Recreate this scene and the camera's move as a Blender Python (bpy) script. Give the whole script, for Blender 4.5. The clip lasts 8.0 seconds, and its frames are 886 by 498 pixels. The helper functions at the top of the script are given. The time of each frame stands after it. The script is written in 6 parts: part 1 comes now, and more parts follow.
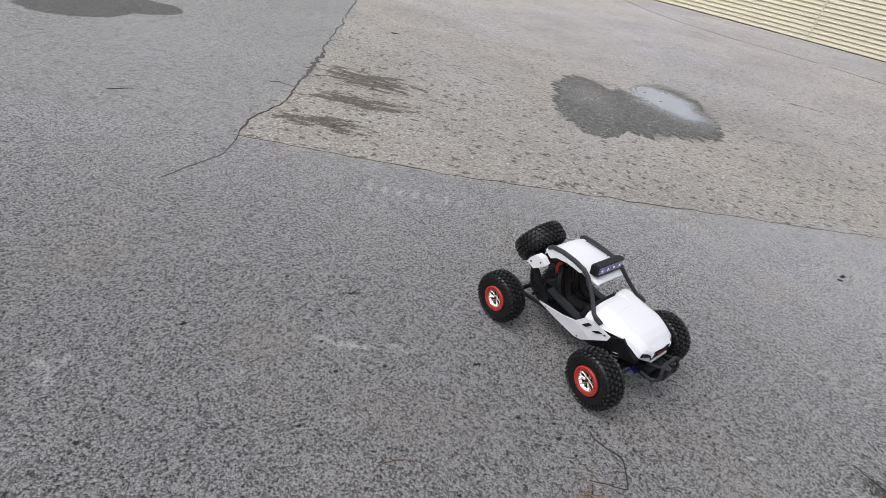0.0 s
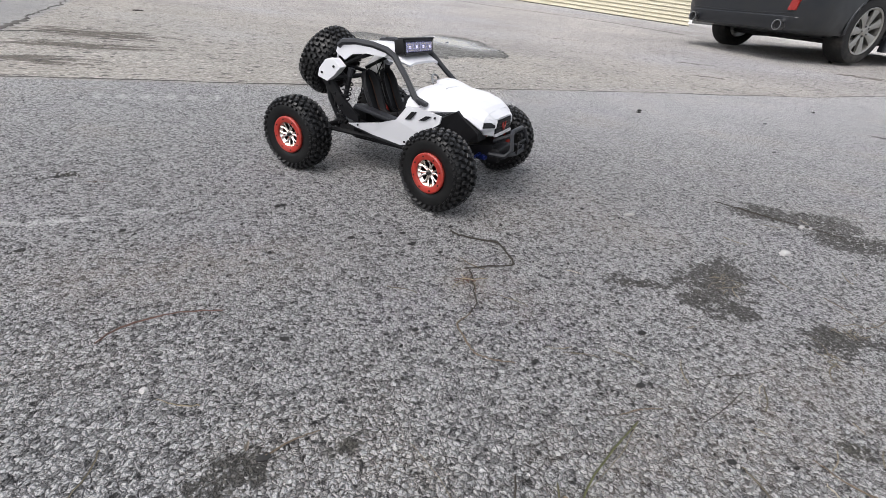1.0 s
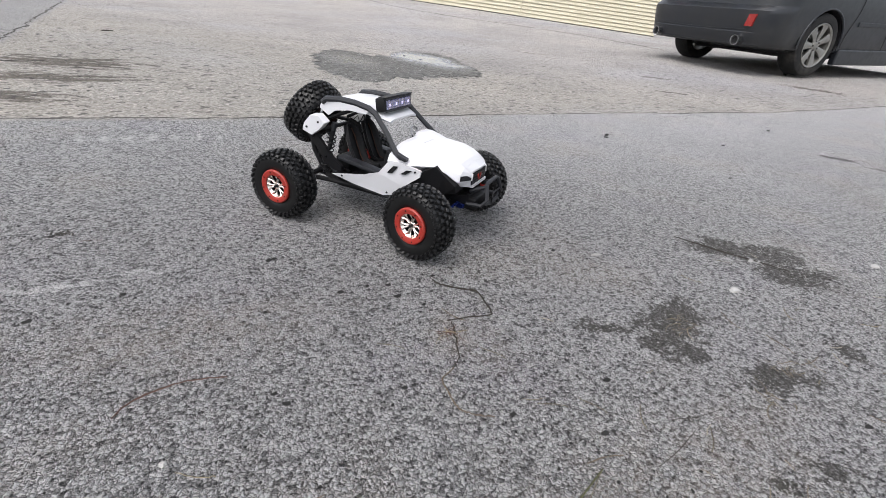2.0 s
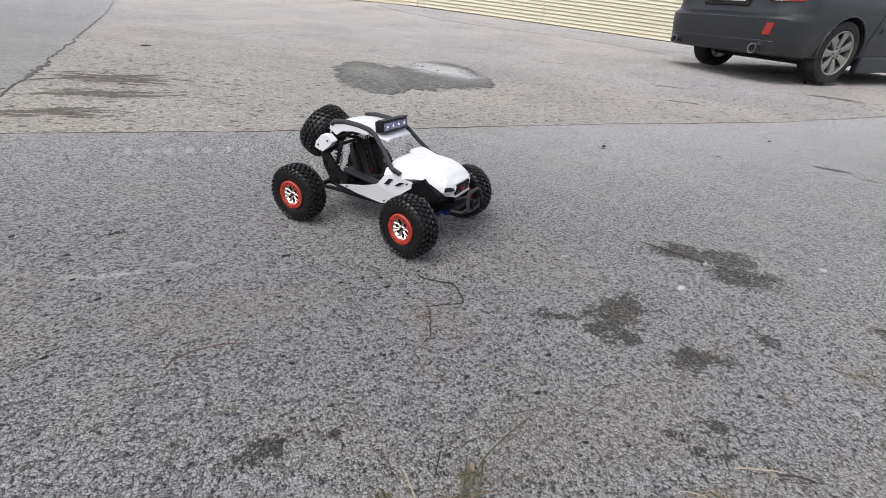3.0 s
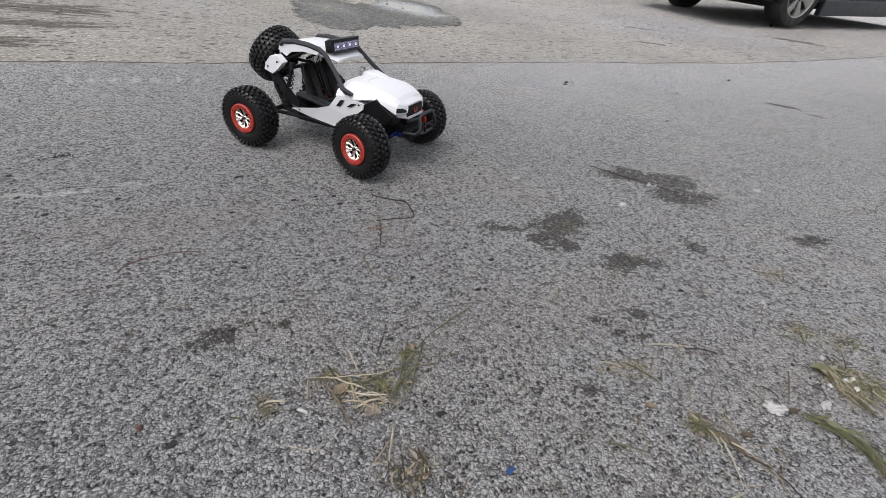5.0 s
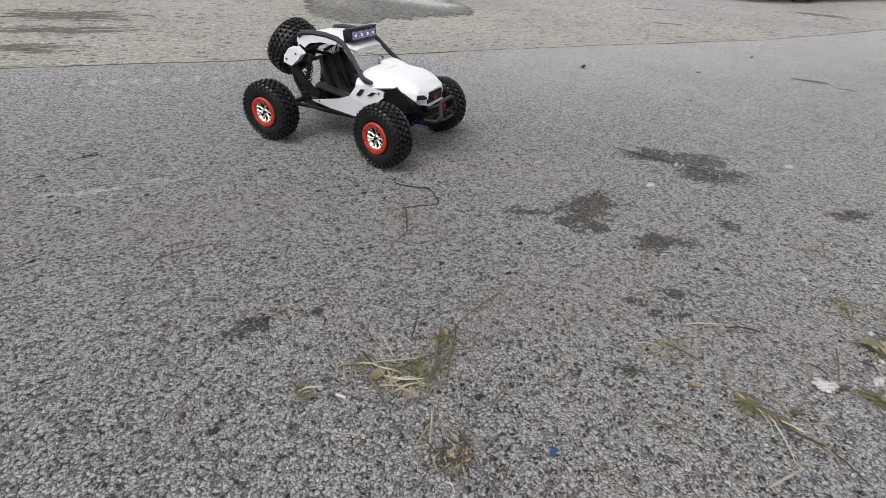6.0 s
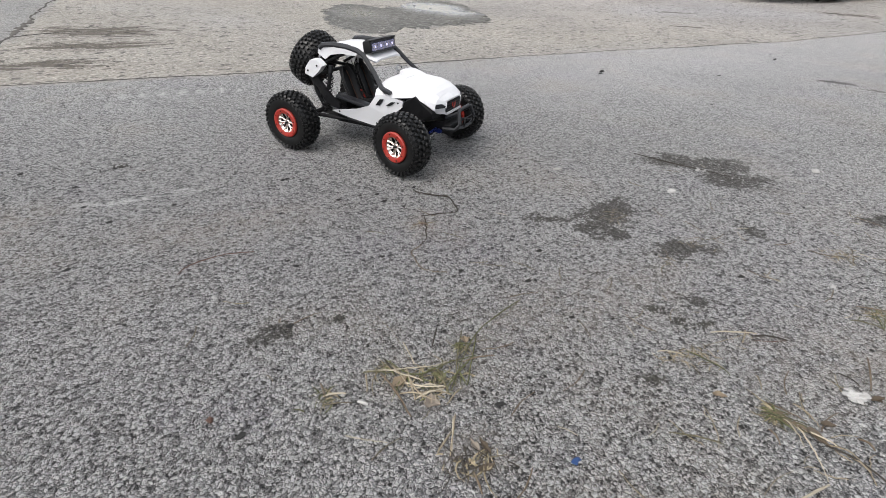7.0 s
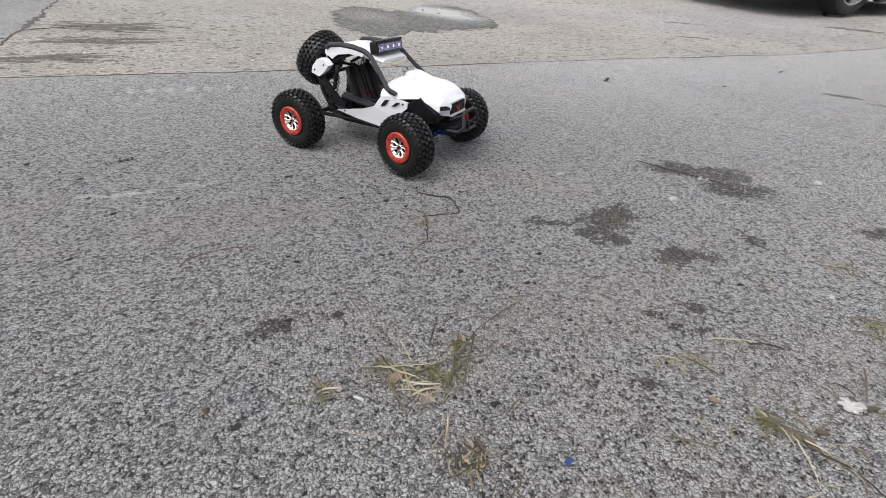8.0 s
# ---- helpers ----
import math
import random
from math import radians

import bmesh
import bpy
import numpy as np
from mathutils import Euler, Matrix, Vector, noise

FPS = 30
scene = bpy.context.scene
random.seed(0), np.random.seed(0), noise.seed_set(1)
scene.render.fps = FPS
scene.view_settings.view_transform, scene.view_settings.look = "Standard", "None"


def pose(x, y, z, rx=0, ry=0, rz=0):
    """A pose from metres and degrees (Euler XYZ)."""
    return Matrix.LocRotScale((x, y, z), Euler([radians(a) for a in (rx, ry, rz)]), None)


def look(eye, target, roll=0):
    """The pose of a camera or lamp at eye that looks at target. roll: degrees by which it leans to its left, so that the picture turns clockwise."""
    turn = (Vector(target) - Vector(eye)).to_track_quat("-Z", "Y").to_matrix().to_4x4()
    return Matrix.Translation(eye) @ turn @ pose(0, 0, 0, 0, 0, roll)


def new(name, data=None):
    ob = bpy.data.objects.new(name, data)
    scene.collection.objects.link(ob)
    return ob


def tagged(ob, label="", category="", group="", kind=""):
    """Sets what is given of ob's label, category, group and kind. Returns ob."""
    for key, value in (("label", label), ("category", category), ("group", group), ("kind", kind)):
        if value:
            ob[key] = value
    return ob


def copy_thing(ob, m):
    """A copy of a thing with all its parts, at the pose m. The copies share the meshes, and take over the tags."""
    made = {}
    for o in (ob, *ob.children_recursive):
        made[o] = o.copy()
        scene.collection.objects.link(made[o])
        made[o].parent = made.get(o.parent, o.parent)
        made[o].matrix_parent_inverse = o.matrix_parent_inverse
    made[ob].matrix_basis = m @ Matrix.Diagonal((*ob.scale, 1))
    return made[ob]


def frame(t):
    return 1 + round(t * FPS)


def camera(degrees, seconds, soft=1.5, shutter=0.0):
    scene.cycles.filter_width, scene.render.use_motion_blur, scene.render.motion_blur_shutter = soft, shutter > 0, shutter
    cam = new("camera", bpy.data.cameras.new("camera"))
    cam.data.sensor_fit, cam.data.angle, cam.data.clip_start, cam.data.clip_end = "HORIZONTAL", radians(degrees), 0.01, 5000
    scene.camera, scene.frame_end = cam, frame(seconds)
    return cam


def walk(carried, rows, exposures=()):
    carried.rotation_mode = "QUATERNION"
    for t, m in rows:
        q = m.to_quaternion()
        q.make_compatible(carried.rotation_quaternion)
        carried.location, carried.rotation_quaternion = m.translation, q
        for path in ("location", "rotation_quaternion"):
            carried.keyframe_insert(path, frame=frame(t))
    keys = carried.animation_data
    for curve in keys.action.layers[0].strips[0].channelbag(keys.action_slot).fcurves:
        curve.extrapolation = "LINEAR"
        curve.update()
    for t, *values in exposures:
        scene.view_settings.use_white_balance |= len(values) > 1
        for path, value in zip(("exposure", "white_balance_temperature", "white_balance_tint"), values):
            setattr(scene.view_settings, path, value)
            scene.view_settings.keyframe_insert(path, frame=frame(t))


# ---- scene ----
cam = camera(87.5, 8.0, soft=0.3)
PATH = [
    (0, (0.245, 0.046, 0.687), (0.358, 1.725, -0.394), 12.1),
    (0.2, (0.283, 0.061, 0.469), (0.598, 1.717, -0.608), 10.5),
    (0.5, (0.348, 0.065, 0.292), (0.869, 1.718, -0.706), 7.9),
    (1, (0.37, 0.078, 0.279), (1.11, 1.673, -0.676), 6.2),
    (1.5, (0.361, 0.079, 0.302), (1.192, 1.638, -0.635), 6.3),
    (1.7, (0.356, 0.089, 0.320), (1.197, 1.646, -0.610), 6.2),
    (2.8, (0.35, -0.051, 0.427), (1.11, 1.561, -0.482), 5.9),
    (3, (0.355, -0.065, 0.416), (1.105, 1.55, -0.496), 5.6),
    (3.5, (0.342, -0.087, 0.393), (1.069, 1.501, -0.58), 5.2),
    (3.6, (0.344, -0.105, 0.38), (1.067, 1.476, -0.609), 5.2),
    (4, (0.355, -0.127, 0.372), (1.108, 1.412, -0.66), 6.2),
    (4.5, (0.371, -0.129, 0.381), (1.171, 1.362, -0.685), 7.2),
    (4.7, (0.375, -0.135, 0.381), (1.194, 1.345, -0.687), 7.3),
    (5.8, (0.356, -0.129, 0.366), (1.136, 1.347, -0.734), 4.7),
    (6, (0.357, -0.128, 0.364), (1.114, 1.358, -0.739), 3.9),
    (6.5, (0.354, -0.129, 0.37), (1.074, 1.38, -0.728), 2.9),
    (7, (0.353, -0.129, 0.368), (1.047, 1.401, -0.716), 2.3),
    (7.5, (0.351, -0.129, 0.367), (1.035, 1.408, -0.714), 2.4),
    (8, (0.353, -0.135, 0.365), (1.043, 1.408, -0.705), 3.7),
]
GAIN = 0.84
EXPOSURES = [(t, GAIN + d, k, 11 if t < 5 else 9) for t, d, k in ((0, -0.23, 6390), (0.5, -0.12, 6400), (1, 0.03, 6420), (1.5, 0.05, 6420), (3, -0.06, 6420), (3.5, -0.08, 6450), (4, -0.12, 6420), (4.5, -0.19, 6420), (6, -0.16, 6560), (6.5, -0.03, 6570), (8, 0.04, 6540))]
walk(cam, [(t, look(eye, target, roll)) for t, eye, target, roll in PATH], EXPOSURES)

# ---- world and light: a bright overcast sky ----
SUN_UP, SUN_ROUND = 60.0, -112.0
world = bpy.data.worlds.new("overcast_sky")
scene.world = world
world.use_nodes = True
wt = world.node_tree
wt.nodes.clear()
sky = wt.nodes.new("ShaderNodeTexSky")
sky.sky_type = "NISHITA"
sky.sun_disc = False
sky.sun_elevation, sky.sun_rotation = radians(SUN_UP), radians(SUN_ROUND)
sky.air_density, sky.dust_density, sky.ozone_density = 1.0, 4.0, 1.0
grey = wt.nodes.new("ShaderNodeHueSaturation")
grey.inputs["Saturation"].default_value = 0.32
back = wt.nodes.new("ShaderNodeBackground")
back.inputs["Strength"].default_value = 0.165
wout = wt.nodes.new("ShaderNodeOutputWorld")
wt.links.new(sky.outputs[0], grey.inputs["Color"])
wt.links.new(grey.outputs[0], back.inputs["Color"])
wt.links.new(back.outputs[0], wout.inputs["Surface"])
sun_data = bpy.data.lights.new("sun", "SUN")
sun_data.energy, sun_data.angle, sun_data.color = 0.6, radians(50), (1.0, 0.98, 0.955)
sun = new("sun", sun_data)
sa, se = radians(SUN_ROUND), radians(SUN_UP)
sun_way = Vector((math.sin(sa) * math.cos(se), math.cos(sa) * math.cos(se), math.sin(se)))
sun.matrix_world = look(sun_way * 50, (0, 0, 0))

# ---- materials ----
def nodes_of(name):
    m = bpy.data.materials.new(name)
    m.use_nodes = True
    t = m.node_tree
    t.nodes.clear()
    out = t.nodes.new("ShaderNodeOutputMaterial")
    bsdf = t.nodes.new("ShaderNodeBsdfPrincipled")
    t.links.new(bsdf.outputs[0], out.inputs[0])
    return m, t, bsdf


class Net:
    """Short calls for node trees."""

    def __init__(self, t):
        self.t = t
        self.coord = t.nodes.new("ShaderNodeTexCoord").outputs["Object"]

    def put(self, socket, value):
        if isinstance(value, bpy.types.NodeSocket):
            self.t.links.new(value, socket)
        else:
            socket.default_value = value

    def math(self, op, a, b=0.0, c=0.0, clamp=False):
        n = self.t.nodes.new("ShaderNodeMath")
        n.operation, n.use_clamp = op, clamp
        for k, v in enumerate((a, b, c)):
            self.put(n.inputs[k], v)
        return n.outputs[0]

    def vmath(self, op, a, b=(0, 0, 0)):
        n = self.t.nodes.new("ShaderNodeVectorMath")
        n.operation = op
        self.put(n.inputs[0], a)
        if op == "SCALE":
            self.put(n.inputs["Scale"], b)
        else:
            self.put(n.inputs[1], b)
        return n.outputs["Value"] if op == "LENGTH" else n.outputs[0]

    def noise(self, scale, detail=3.0, rough=0.55, vec=None, color=False, stretch=None):
        n = self.t.nodes.new("ShaderNodeTexNoise")
        v = vec if vec is not None else self.coord
        if stretch:
            v = self.vmath("MULTIPLY", v, stretch)
        self.put(n.inputs["Vector"], v)
        n.inputs["Scale"].default_value, n.inputs["Detail"].default_value, n.inputs["Roughness"].default_value = scale, detail, rough
        return n.outputs["Color" if color else "Fac"]

    def voronoi(self, scale, feature="F1", vec=None):
        n = self.t.nodes.new("ShaderNodeTexVoronoi")
        n.feature = feature
        n.inputs["Scale"].default_value = scale
        self.put(n.inputs["Vector"], vec if vec is not None else self.coord)
        return n.outputs["Distance"], (n.outputs["Color"] if feature == "F1" else None)

    def ramp(self, fac, stops):
        n = self.t.nodes.new("ShaderNodeValToRGB")
        e = n.color_ramp.elements
        while len(e) < len(stops):
            e.new(0.5)
        for k, (p, c) in enumerate(stops):
            e[k].position = p
            e[k].color = (*c, 1) if isinstance(c, tuple) else (c, c, c, 1)
        self.put(n.inputs[0], fac)
        return n.outputs[0]

    def mix(self, fac, a, b, blend="MIX"):
        n = self.t.nodes.new("ShaderNodeMix")
        n.data_type, n.blend_type = "RGBA", blend
        self.put(n.inputs[0], fac)
        for s, v in ((6, a), (7, b)):
            self.put(n.inputs[s], (*v, 1) if isinstance(v, tuple) and len(v) == 3 else v)
        return n.outputs[2]

    def range(self, v, a, b, c=0.0, d=1.0, smooth=True):
        n = self.t.nodes.new("ShaderNodeMapRange")
        n.interpolation_type = "SMOOTHSTEP" if smooth else "LINEAR"
        self.put(n.inputs["Value"], v)
        for key, x in (("From Min", a), ("From Max", b), ("To Min", c), ("To Max", d)):
            n.inputs[key].default_value = x
        return n.outputs[0]

    def bump(self, height, strength, distance, base=None):
        n = self.t.nodes.new("ShaderNodeBump")
        n.inputs["Strength"].default_value, n.inputs["Distance"].default_value = strength, distance
        self.put(n.inputs["Height"], height)
        if base is not None:
            self.put(n.inputs["Normal"], base)
        return n.outputs[0]

    def split(self, v):
        n = self.t.nodes.new("ShaderNodeSeparateXYZ")
        self.put(n.inputs[0], v)
        return n.outputs

    def info(self):
        return self.t.nodes.new("ShaderNodeObjectInfo").outputs["Random"]

    def island(self):
        return self.t.nodes.new("ShaderNodeNewGeometry").outputs["Random Per Island"]


def plain(name, color, rough=0.5, metal=0.0, grain=0.1, scale=60.0, bump=0.0, dist=0.0005, dirt=None, dirt_scale=8.0, dirt_amount=0.5, spec=0.5, coat=0.0, vary=0.0, island=0.0):
    """A surface with fine grain, larger soft marks and some relief."""
    m, t, b = nodes_of(name)
    n = Net(t)
    fine = n.noise(scale, 4)
    col = n.mix(fine, tuple(c * (1 - grain) for c in color), tuple(min(1, c * (1 + grain)) for c in color))
    if vary:
        col = n.mix(n.info(), n.mix(1.0, col, (1 - vary,) * 3, "MULTIPLY"), n.mix(1.0, col, (1 + vary,) * 3, "MULTIPLY"))
    if island:
        col = n.mix(n.island(), n.mix(1.0, col, (1 - island,) * 3, "MULTIPLY"), n.mix(1.0, col, (1 + island,) * 3, "MULTIPLY"))
    rg = n.range(fine, 0.3, 0.7, max(0.02, rough - 0.08), min(1, rough + 0.08))
    if dirt:
        mask = n.math("MULTIPLY", n.range(n.noise(dirt_scale, 6, 0.65), 0.45, 0.72), dirt_amount)
        col = n.mix(mask, col, dirt)
        rg = n.math("ADD", rg, n.math("MULTIPLY", mask, 0.3), clamp=True)
    n.put(b.inputs["Base Color"], col)
    n.put(b.inputs["Roughness"], rg)
    b.inputs["Metallic"].default_value = metal
    b.inputs["Specular IOR Level"].default_value = spec
    b.inputs["Coat Weight"].default_value = coat
    if bump:
        n.put(b.inputs["Normal"], n.bump(fine, bump, dist))
    return m


def asphalt():
    """Two ages of asphalt, met along a seam and a crack, with moss stains, dust and scuffs."""
    m, t, b = nodes_of("asphalt")
    n = Net(t)
    x, y, _ = n.split(n.coord)
    wob = n.vmath("SCALE", n.vmath("SUBTRACT", n.noise(9.0, 5, 0.65, color=True), (0.5, 0.5, 0.5)), 0.12)
    wob2 = n.vmath("SCALE", n.vmath("SUBTRACT", n.noise(60.0, 4, 0.7, color=True), (0.5, 0.5, 0.5)), 0.05)
    warped = n.vmath("ADD", n.vmath("ADD", n.coord, wob), wob2)
    wx, wy, _ = n.split(n.vmath("ADD", n.coord, wob2))

    # aggregate: crooked chips in a dark binder
    pull = n.vmath("ADD", n.coord, n.vmath("SCALE", n.noise(210.0, 2, 0.6, color=True), 0.0064))
    _, c1 = n.voronoi(225.0, vec=pull)
    e1, _ = n.voronoi(225.0, "DISTANCE_TO_EDGE", vec=pull)
    _, c2 = n.voronoi(520.0, vec=pull)
    r1 = n.split(c1)[0]
    r2 = n.split(c2)[1]
    chip = n.ramp(r1, [(0.0, (0.05, 0.05, 0.051)), (0.24, (0.185, 0.184, 0.185)), (0.48, (0.300, 0.298, 0.300)), (0.92, (0.365, 0.362, 0.360)), (1.0, (0.62, 0.615, 0.60))])
    small = n.ramp(r2, [(0.0, (0.12, 0.12, 0.121)), (0.5, (0.28, 0.279, 0.28)), (1.0, (0.44, 0.436, 0.432))])
    near = n.mix(0.18, chip, small)
    near = n.mix(n.range(e1, 0.015, 0.11, 0.90, 0.0), near, (0.026, 0.0255, 0.025))
    # crevices where the binder has worn away between the chips, their shade put into the colour
    worm = n.noise(215.0, 3, 0.62, vec=pull)
    near = n.mix(1.0, near, n.ramp(worm, [(0.37, 0.22), (0.43, 1.06), (0.54, 1.26), (0.66, 1.44)]), "MULTIPLY")
    broad = n.noise(1.3, 5, 0.6)
    near = n.mix(1.0, near, n.ramp(broad, [(0.3, 0.90), (0.7, 1.10)]), "MULTIPLY")
    near = n.mix(n.range(n.noise(2.6, 4, 0.6), 0.50, 0.66, 0.0, 0.8), near, n.mix(1.0, near, (1.06, 1.0, 0.93), "MULTIPLY"))
    near = n.mix(n.range(n.noise(3.7, 4, 0.6), 0.52, 0.66, 0.0, 0.7), near, n.mix(1.0, near, (1.01, 0.985, 1.05), "MULTIPLY"))

    # larger chips, dark and light, with crisp edges, that still show from afar
    lumps = n.noise(95.0, 3, 0.75, vec=pull)
    clots = n.noise(205.0, 2, 0.8, vec=pull)
    for scale, axis, edge, tones in ((150.0, 2, 0.40, [(0.0, 0.46), (0.15, 0.66), (0.20, 1.0), (0.82, 1.03), (0.87, 1.42), (1.0, 1.85)]),
                                     (80.0, 1, 0.32, [(0.0, 0.66), (0.08, 0.85), (0.14, 1.0), (0.86, 1.02), (0.93, 1.2), (1.0, 1.4)])):
        dk, ck = n.voronoi(scale, vec=pull)
        dk = n.math("ADD", dk, n.math("MULTIPLY", n.math("SUBTRACT", clots, 0.5), 1.5))
        near = n.mix(n.range(dk, edge, edge + 0.07, 1.0, 0.0), near, n.mix(1.0, near, n.ramp(n.split(ck)[axis], tones), "MULTIPLY"))
    near = n.mix(1.0, near, n.ramp(lumps, [(0.36, 0.90), (0.44, 1.02), (0.60, 1.09)]), "MULTIPLY")
    near = n.mix(1.0, near, n.ramp(clots, [(0.36, 0.36), (0.42, 1.22), (0.56, 1.40), (0.68, 1.52)]), "MULTIPLY")
    near = n.mix(1.0, near, (1.00, 0.99, 0.982), "MULTIPLY")
    near = n.mix(1.0, near, (0.43, 0.427, 0.421), "DARKEN")
    # paler towards older part and verge: dust, and grazing sheen put in the colour
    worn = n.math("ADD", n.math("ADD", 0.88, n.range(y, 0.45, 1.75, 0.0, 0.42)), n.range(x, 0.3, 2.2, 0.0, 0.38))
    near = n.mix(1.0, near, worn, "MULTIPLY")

    # older, dustier asphalt behind the seam
    d3, c3 = n.voronoi(120.0, vec=pull)
    old = n.ramp(n.split(c3)[0], [(0.0, (0.215, 0.206, 0.192)), (0.45, (0.300, 0.288, 0.268)), (0.90, (0.360, 0.347, 0.326)), (1.0, (0.47, 0.457, 0.435))])
    old = n.mix(1.0, old, n.ramp(lumps, [(0.36, 0.72), (0.5, 1.03), (0.66, 1.24)]), "MULTIPLY")
    old = n.mix(1.0, old, n.ramp(clots, [(0.34, (1.00, 0.98, 0.95)), (0.46, (1.47, 1.44, 1.395)), (0.56, (1.62, 1.59, 1.54)), (0.68, (1.74, 1.71, 1.655))]), "MULTIPLY")
    old = n.mix(n.range(n.noise(62.0, 4, 0.7), 0.59, 0.65, 0.0, 0.66), old, (0.12, 0.114, 0.105))
    old = n.mix(n.range(n.noise(26.0, 3, 0.55), 0.595, 0.635, 0.0, 0.82), old, (0.12, 0.114, 0.106))
    old = n.mix(n.range(n.noise(13.0, 6, 0.72), 0.60, 0.66, 0.0, 0.55), old, (0.14, 0.134, 0.124))
    old = n.mix(1.0, old, n.ramp(n.noise(0.9, 6, 0.62), [(0.28, (0.72, 0.72, 0.73)), (0.72, (1.06, 1.04, 1.00))]), "MULTIPLY")
    old = n.mix(n.range(n.noise(0.45, 4, 0.6), 0.46, 0.66), old, n.mix(1.0, old, (0.92, 0.95, 1.02), "MULTIPLY"))
    # the bluish cast of distance, put into the colour
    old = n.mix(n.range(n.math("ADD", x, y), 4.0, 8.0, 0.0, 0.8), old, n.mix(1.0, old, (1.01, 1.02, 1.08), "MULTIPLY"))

    # seam: y = 1.615 + 0.152 u - 0.0095 u^2, where u = max(0, x - 0.3); crack: x follows y
    ax = n.math("MAXIMUM", n.math("SUBTRACT", wx, 0.3), 0.0)
    seam = n.math("ADD", 1.615, n.math("SUBTRACT", n.math("MULTIPLY", ax, 0.152), n.math("MULTIPLY", n.math("MULTIPLY", ax, ax), 0.0095)))
    beyond = n.range(n.math("SUBTRACT", wy, seam), -0.045, 0.020)
    crack = n.math("SUBTRACT", -0.465, n.math("ADD", n.math("MULTIPLY", n.math("MAXIMUM", n.math("SUBTRACT", wy, 2.6), 0.0), 0.13),
                                                n.math("MULTIPLY", n.math("MAXIMUM", n.math("SUBTRACT", 1.45, wy), 0.0), 0.22)))
    side = n.range(n.math("SUBTRACT", wx, crack), -0.03, 0.03)
    grey_old = n.mix(0.5, n.mix(1.0, old, (0.86, 0.90, 0.95), "MULTIPLY"), near)
    base = n.mix(beyond, near, n.mix(side, grey_old, old))

    # pits where chips have come out
    dp, cp = n.voronoi(34.0, vec=pull)
    pit = n.math("MULTIPLY", n.range(dp, 0.06, 0.14, 0.30, 0.0), n.range(n.split(cp)[1], 0.45, 0.55))
    base = n.mix(pit, base, n.mix(1.0, base, (0.26, 0.255, 0.25), "MULTIPLY"))

    def blob(cx, cy, rx, ry, turn, inner, outer, vec=warped):
        mp = t.nodes.new("ShaderNodeMapping")
        mp.vector_type = "TEXTURE"
        n.put(mp.inputs["Vector"], vec)
        mp.inputs["Location"].default_value = (cx, cy, 0)
        mp.inputs["Rotation"].default_value = (0, 0, radians(turn))
        mp.inputs["Scale"].default_value = (rx, ry, 1000.0)
        return n.range(n.vmath("LENGTH", mp.outputs[0]), inner, outer, 1.0, 0.0)

    def union(items):
        total = items[0]
        for k in items[1:]:
            total = n.math("MAXIMUM", total, k)
        return total

    grit = n.noise(170.0, 4, 0.7)
    grit2 = n.noise(38.0, 5, 0.7)
    # pale dust and rusty earth
    dust = union([blob(*k, 0.2, 1.25) for k in DUST])
    base = n.mix(n.math("MULTIPLY", n.math("MULTIPLY", dust, 0.52), n.range(grit2, 0.35, 0.6)), base, n.mix(0.5, base, (0.28, 0.235, 0.195)))
    # scuffs
    scuff = union([blob(*k, 0.3, 1.0) for k in SCUFFS])
    # a row of tyre prints, five centimetres apart
    beat = n.math("ABSOLUTE", n.math("SUBTRACT", n.math("FRACT", n.math("MULTIPLY", n.math("SUBTRACT", wx, 0.085), 19.8)), 0.5))
    scuff = n.math("MAXIMUM", scuff, n.math("MULTIPLY", n.range(beat, 0.10, 0.24, 1.0, 0.0), blob(0.20, 1.405, 0.25, 0.032, 0, 0.6, 1.0)))
    base = n.mix(n.math("MULTIPLY", n.math("MULTIPLY", scuff, 0.38), n.range(grit, 0.38, 0.50, 0.25, 1.0)), base, (0.74, 0.735, 0.72))
    # damp, mossy stains
    moss = union([blob(*k, 0.30, 1.45) for k in MOSS])
    mossy = n.range(n.math("ADD", moss, n.math("MULTIPLY", n.math("SUBTRACT", n.math("ADD", grit, grit2), 1.0), 2.6)), 0.36, 0.62)
    base = n.mix(n.math("MULTIPLY", n.math("MULTIPLY", mossy, n.range(moss, 0.0, 0.3)), n.range(e1, 0.04, 0.25, 0.95, 0.72)), base, n.mix(n.noise(90.0, 3), (0.014, 0.0130, 0.0115), (0.070, 0.066, 0.058)))
    # streaky damp stains on the old part
    streaks = n.noise(19.0, 8, 0.78, stretch=(0.34, 1.0, 1.0))
    damp = union([blob(*k, 0.3, 1.2) for k in DAMP])
    wet = n.range(n.math("ADD", damp, n.math("MULTIPLY", n.math("SUBTRACT", streaks, 0.5), 6.5)), 0.60, 0.76)
    wet = n.math("MULTIPLY", wet, n.range(damp, 0.0, 0.15))
    base = n.mix(n.math("MULTIPLY", wet, 0.90), base, n.mix(1.0, base, (0.25, 0.222, 0.195), "MULTIPLY"))
    # wet rim of the puddle
    rim = union([blob(*k, 0.90, 1.04) for k in PUDDLE_WET])
    old_wet = union([blob(*k, 0.94, 1.03) for k in OLD_WET])
    base = n.mix(old_wet, base, n.mix(1.0, base, (0.42, 0.41, 0.40), "MULTIPLY"))
    base = n.mix(n.math("MULTIPLY", rim, 0.85), base, n.mix(1.0, base, (0.42, 0.42, 0.43), "MULTIPLY"))
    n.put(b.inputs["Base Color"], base)
